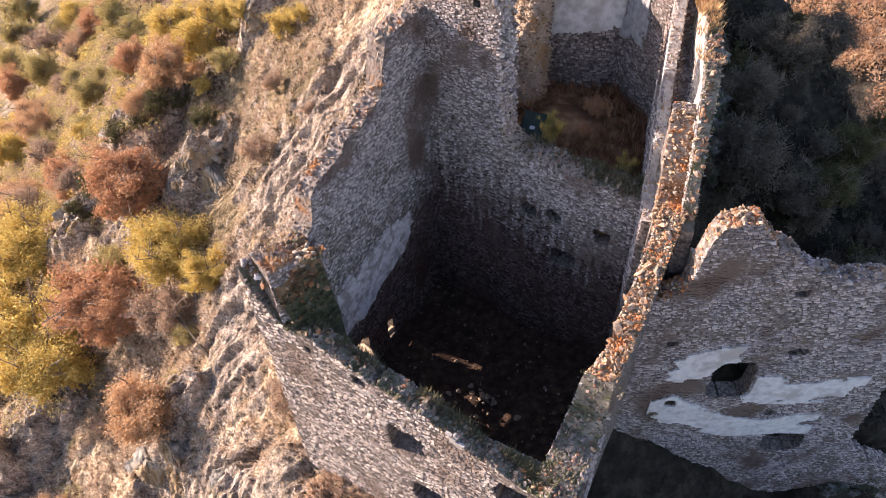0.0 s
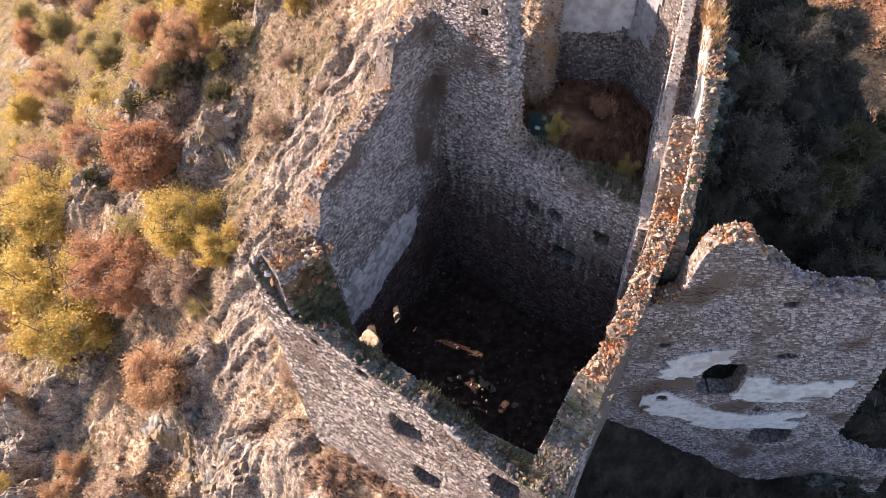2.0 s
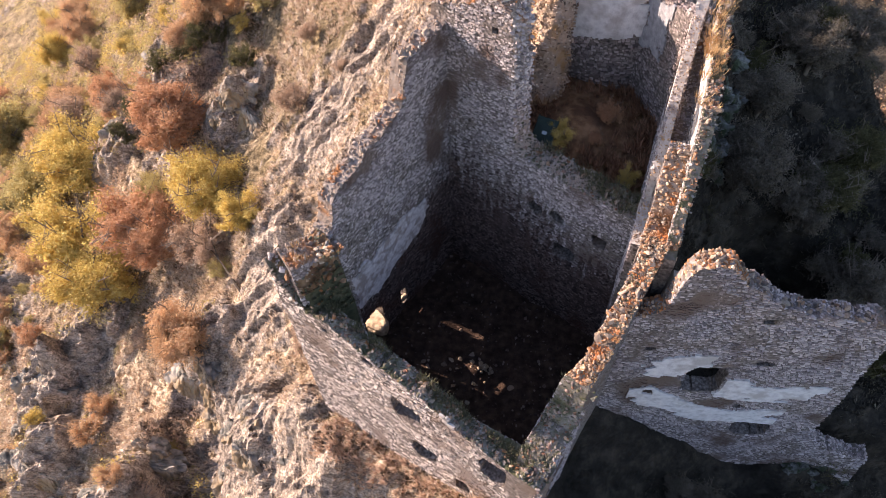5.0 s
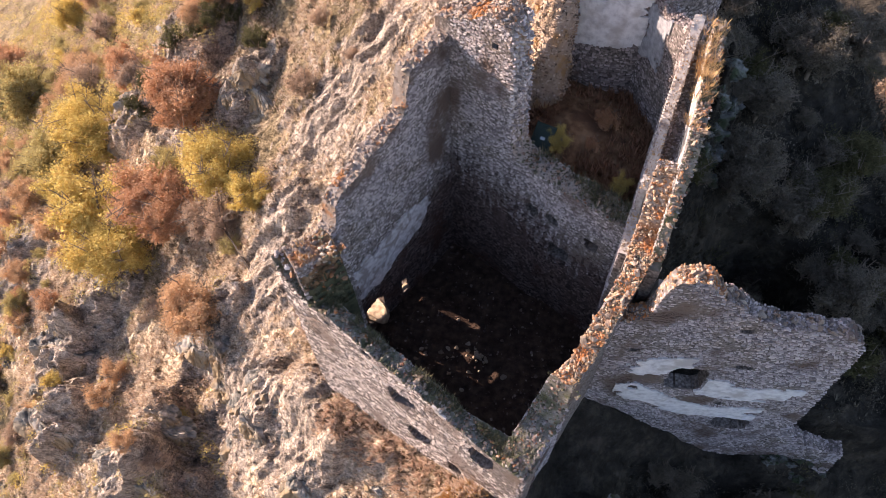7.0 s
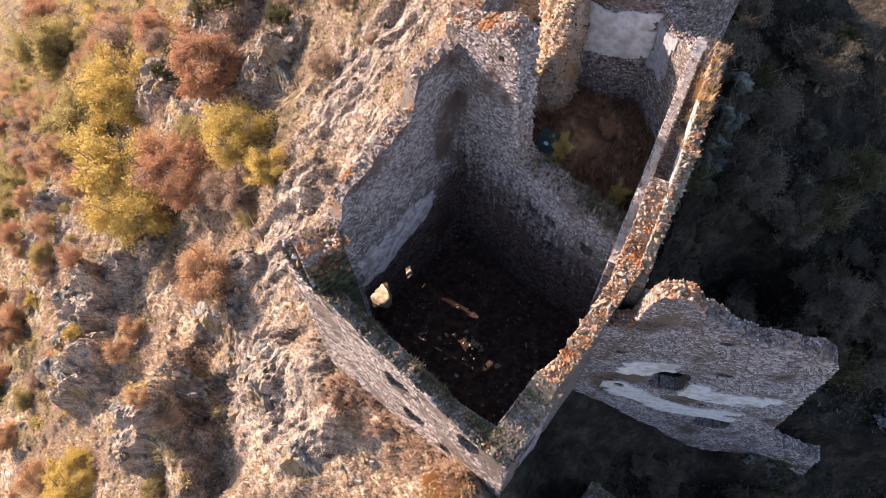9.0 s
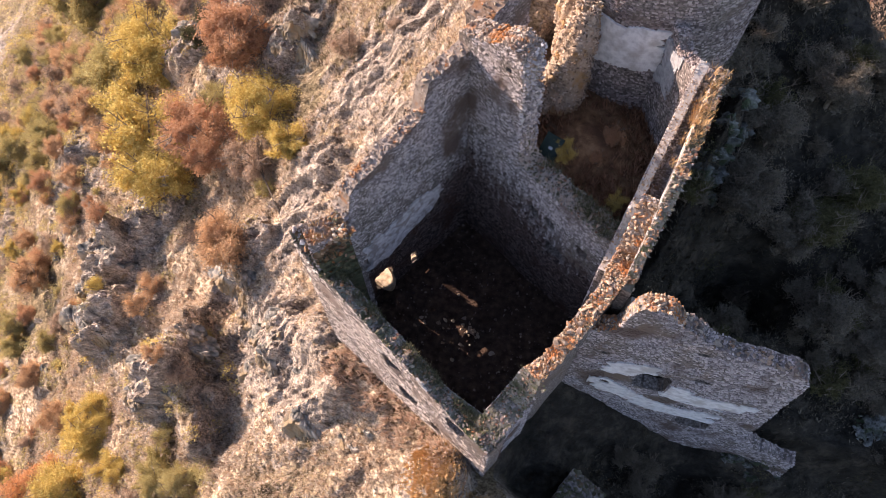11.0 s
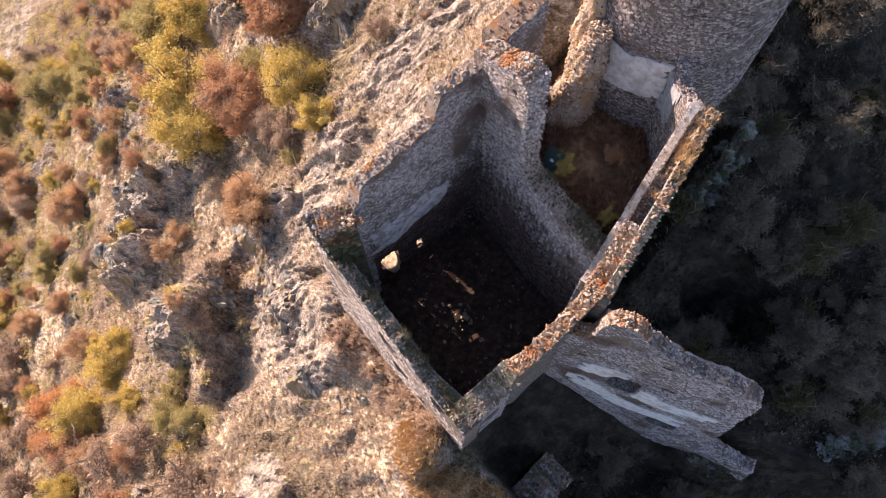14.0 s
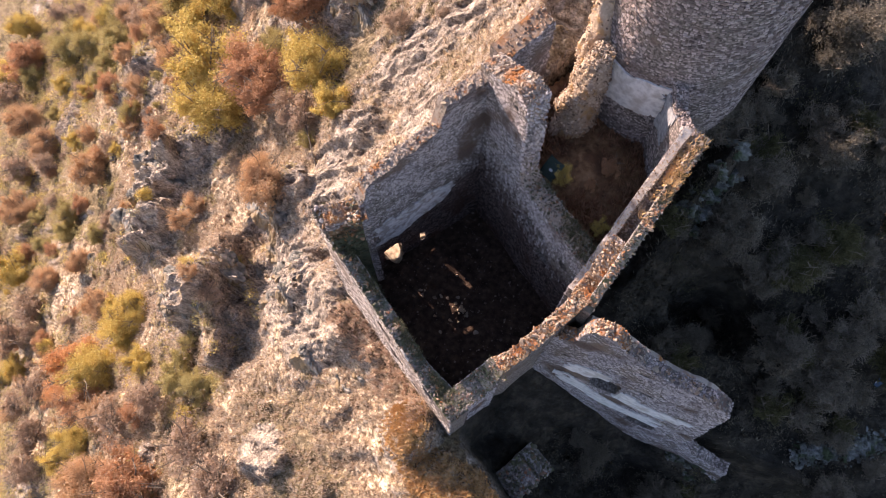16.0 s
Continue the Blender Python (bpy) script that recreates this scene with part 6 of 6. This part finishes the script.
fm, L = plane_map((-1.0, 19.8), (5.5, 15.7), 1)
on_top("wall_grass", "grey-green grass on the low broken wall", MOSSY, fm, 3.6, 7.6, 0.05, 1.0, t_ne, 500, 505)


def in_hall(x, y, rs):
    return (poly_out(x, y, HALL) < -0.2) & (np.hypot(x - CX, y - CY) > CR + 0.1)


RUST = material("rust_dead_grass", [(0.14, 0.065, 0.038), (0.27, 0.135, 0.075), (0.4, 0.23, 0.14)], 1.0, bump=0, per="island")
tufts("hall_grass", "rust-brown dead grass on the upper room's floor", RUST, 1500, (-1, 7.5, 15.5, 24.5), 506, in_hall, (0.15, 0.5), 7, 0.6, lambda x, y: np.full(len(x), 11.75))


def plant(x, y, z, d, style, label):
    root = new("plant")
    part("stem", BOUGHS[2], root)
    part("foliage", CROWN[style][0], root)
    root.matrix_basis = pose(x, y, z, 0, 0, x * 50) @ Matrix.Scale(d, 4)
    tagged(root, label, "plant")


plant(3.1, 19.5, 12.0, 1.25, "yellow", "small yellow-leaved sapling in the upper room")
plant(5.6, 17.9, 11.6, 1.0, "yellow", "bright yellow bush against the parapet")
plant(5.0, 20.8, 11.8, 1.3, "red_sparse", "thin reddish sapling in the upper room")
plant(4.5, 19.7, 11.8, 0.8, "red_sparse", "small pink-brown sapling on the brown floor")


def bar(name, size, at, parent, mat, label="", turn=(0, 0, 0)):
    bm = bmesh.new()
    bmesh.ops.create_cube(bm, size=1.0)
    bmesh.ops.scale(bm, vec=size, verts=bm.verts)
    bmesh.ops.bevel(bm, geom=list(bm.edges), offset=min(size) * 0.2, segments=1, affect="EDGES")
    me = bpy.data.meshes.new(name)
    bm.to_mesh(me)
    bm.free()
    me.materials.append(mat)
    ob = part(name, me, parent, label)
    ob.matrix_basis = pose(*at, *turn)
    return ob


GREEN_PAINT = material("dark_green_paint", [(0.02, 0.035, 0.03), (0.035, 0.055, 0.045)], 4, rough=0.5, bump=0.1)
BLUE_PAINT = material("blue_grey_paint", [(0.05, 0.08, 0.13), (0.09, 0.13, 0.19)], 4, rough=0.5, bump=0.1)
PAPER = material("pale_label", [(0.45, 0.5, 0.52), (0.6, 0.64, 0.65)], 6, rough=0.5, bump=0)


def board(m, paint, label, w=0.75, h=0.95):
    root = new("notice_board")
    panel = bar("panel", (w, 0.03, h), (0, 0, h / 2 + 0.1), root, paint)
    bar("frame_post", (0.05, 0.06, h + 0.2), (-w / 2, 0, h / 2 + 0.05), root, GREEN_PAINT)
    bar("frame_post", (0.05, 0.06, h + 0.2), (w / 2, 0, h / 2 + 0.05), root, GREEN_PAINT)
    bar("frame_rail", (w, 0.05, 0.05), (0, 0, h + 0.1), root, GREEN_PAINT)
    bar("frame_rail", (w, 0.05, 0.05), (0, 0, 0.12), root, GREEN_PAINT)
    bar("label_plate", (0.18, 0.012, 0.12), (0.02, -0.024, h * 0.05 - 0.1), panel, PAPER, "small pale label with unreadable writing")
    root.matrix_basis = m
    return tagged(root, label, "notice board")


board(pose(2.4, 19.05, 12.3, -50, 0, -22), GREEN_PAINT, "dark green tilted notice board on the broken wall")
bz = float(ground_z(23.6, 20.2))
board(pose(23.6, 20.2, bz, -55, 0, -30), BLUE_PAINT, "blue-grey tilted notice board in the dark scrub", 0.7, 0.55)

# low line of rubble left from a wall, below the plastered wall
rs_line = np.random.RandomState(41)
tl = rs_line.rand(900)
xl, yl = 21.44 + 4.52 * tl + rs_line.normal(size=900) * 0.3, 14.95 + 2.89 * tl + rs_line.normal(size=900) * 0.3
line_p = np.stack([xl, yl, ground_z(xl, yl) + 0.1 + 0.25 * rs_line.rand(900)], -1)
tagged(new("rubble_line", pebbles(line_p, 0.05 + 0.16 * rs_line.rand(900) ** 2, rs_line, ROCK_MOSS, "rubble_line")), "low line of tumbled grey rubble in dark scrub", "rubble", kind="stuff")

# debris at the broken end of the plastered wall
rs = random.Random(64)
for k in range(34):
    x, y = rs.gauss(15.6, 0.9), rs.gauss(12.3, 0.5)
    d = rs.uniform(0.25, 0.8)
    ob = new("fallen_block", MOSSY_ROCKS[k % 4])
    ob.matrix_basis = pose(x, y, float(ground_z(x, y)) + 0.15 * d, rs.uniform(0, 360), rs.uniform(0, 360), 0) @ Matrix.Diagonal((d, d * 0.8, d * 0.7, 1))
    tagged(ob, "mossy fallen block below the broken wall end", "stone", "blocks below the wall end")

# stones on the floor of the dark room
rs = random.Random(77)
for _ in range(26):
    x, y = rs.gauss(0.2, 1.2), rs.gauss(13.8, 0.9)
    if float(poly_out(np.array(x), np.array(y), ROOM)) < -0.5:
        k = rs.uniform(0.1, 0.32)
        ob = new("fallen_stone", rs.choice(CAPS))
        ob.matrix_basis = pose(x, y, 3.85 + 0.2 * k, rs.uniform(0, 360), rs.uniform(0, 360), 0) @ Matrix.Scale(k, 4)
        tagged(ob, "fallen building stone lying on the dark earth", "stone", "stones on the room floor")


BOULDER = [rock_mesh("boulder", SUNLIT_STONE, 140 + k, 4, 0.14, 0.9, 14) for k in range(3)]
rs = random.Random(78)
for _ in range(16):
    k = rs.uniform(0.1, 0.3)
    ob = new("fallen_stone", BOULDER[rs.randrange(3)])
    ob.matrix_basis = pose(0.41 + rs.gauss(0, 0.28), 13.62 + rs.gauss(0, 0.28), 4.0 + 0.3 * k, rs.uniform(0, 360), rs.uniform(0, 360), 0) @ Matrix.Scale(k, 4)
    tagged(ob, "warm fallen stone in a fleck of sun on the earth", "stone", "stones on the room floor")
# Added stones, tinted and tilted, stand for the openings' sunlit sills.
for n, (x, y, z, k) in enumerate([(-3.93, 15.0, 5.1, 1.5), (-3.7, 15.2, 4.85, 0.6), (-4.3, 15.35, 4.75, 0.6), (-2.98, 16.75, 4.5, 0.5), (-2.9, 17.0, 4.3, 0.4)]):
    ob = new("fallen_stone", BOULDER[n % 3])
    ob.matrix_basis = pose(x, y, z, 10 - 8 * n, -38, 25 * n - 30) @ Matrix.Diagonal((k * 1.1, k * 0.9, k * 0.75, 1))
    tagged(ob, "pale added stone standing for the sunlit sill of the wall opening", "stone", "stones in the wall opening")


def below_corner(x, y, rs):
    return ((np.hypot(x - 0.6, y - 6.6) < 1.7) & (rs.rand(len(x)) < 0.25)) | ((y < 6.6) & (x > 0.8) & (x < 3.2 + 1.8 * (7.6 - y)) & (x > -1 + 1.2 * (6.6 - y)) & (y > 1.0))


tufts("tawny_grass", "rust-tawny grass on the spur below the wall corner", TAWNY, 3500, (-1.5, 14, 1, 8.6), 507, below_corner, (0.15, 0.45), 7)


LEDGE = leaf_material("rusty_ledge_grass", [(0.32, 0.21, 0.15), (0.52, 0.38, 0.285), (0.68, 0.55, 0.44)])


def on_ledge(x, y, rs):
    along, away = (x + 6.4) * 0.864 - (y - 13.0) * 0.5035, -(x + 6.4) * 0.5035 - (y - 13.0) * 0.864
    return (away > 0.15) & (away < 1.9 + 1.2 * (vnoise(x, y, 3) - 0.5)) & (along > 0.5) & (along < 9.5) & (vnoise(x * 1.3, y * 1.3, 5) > 0.25)


tufts("ledge_grass", "rust-brown withered grass on the ledge below the wall", LEDGE, 2000, (-10, 4, 5, 16), 510, on_ledge, (0.15, 0.5), 8)
tufts("knob_grass", "dark rust grass on the round knob below the corner", TAWNY, 500, (-1.2, 2.6, 4.9, 8.4), 511, lambda x, y, rs: np.hypot(x - 0.9, y - 6.9) < 0.5 + 1.3 * vnoise(x * 1.7, y * 1.7, 8), (0.12, 0.35), 8)
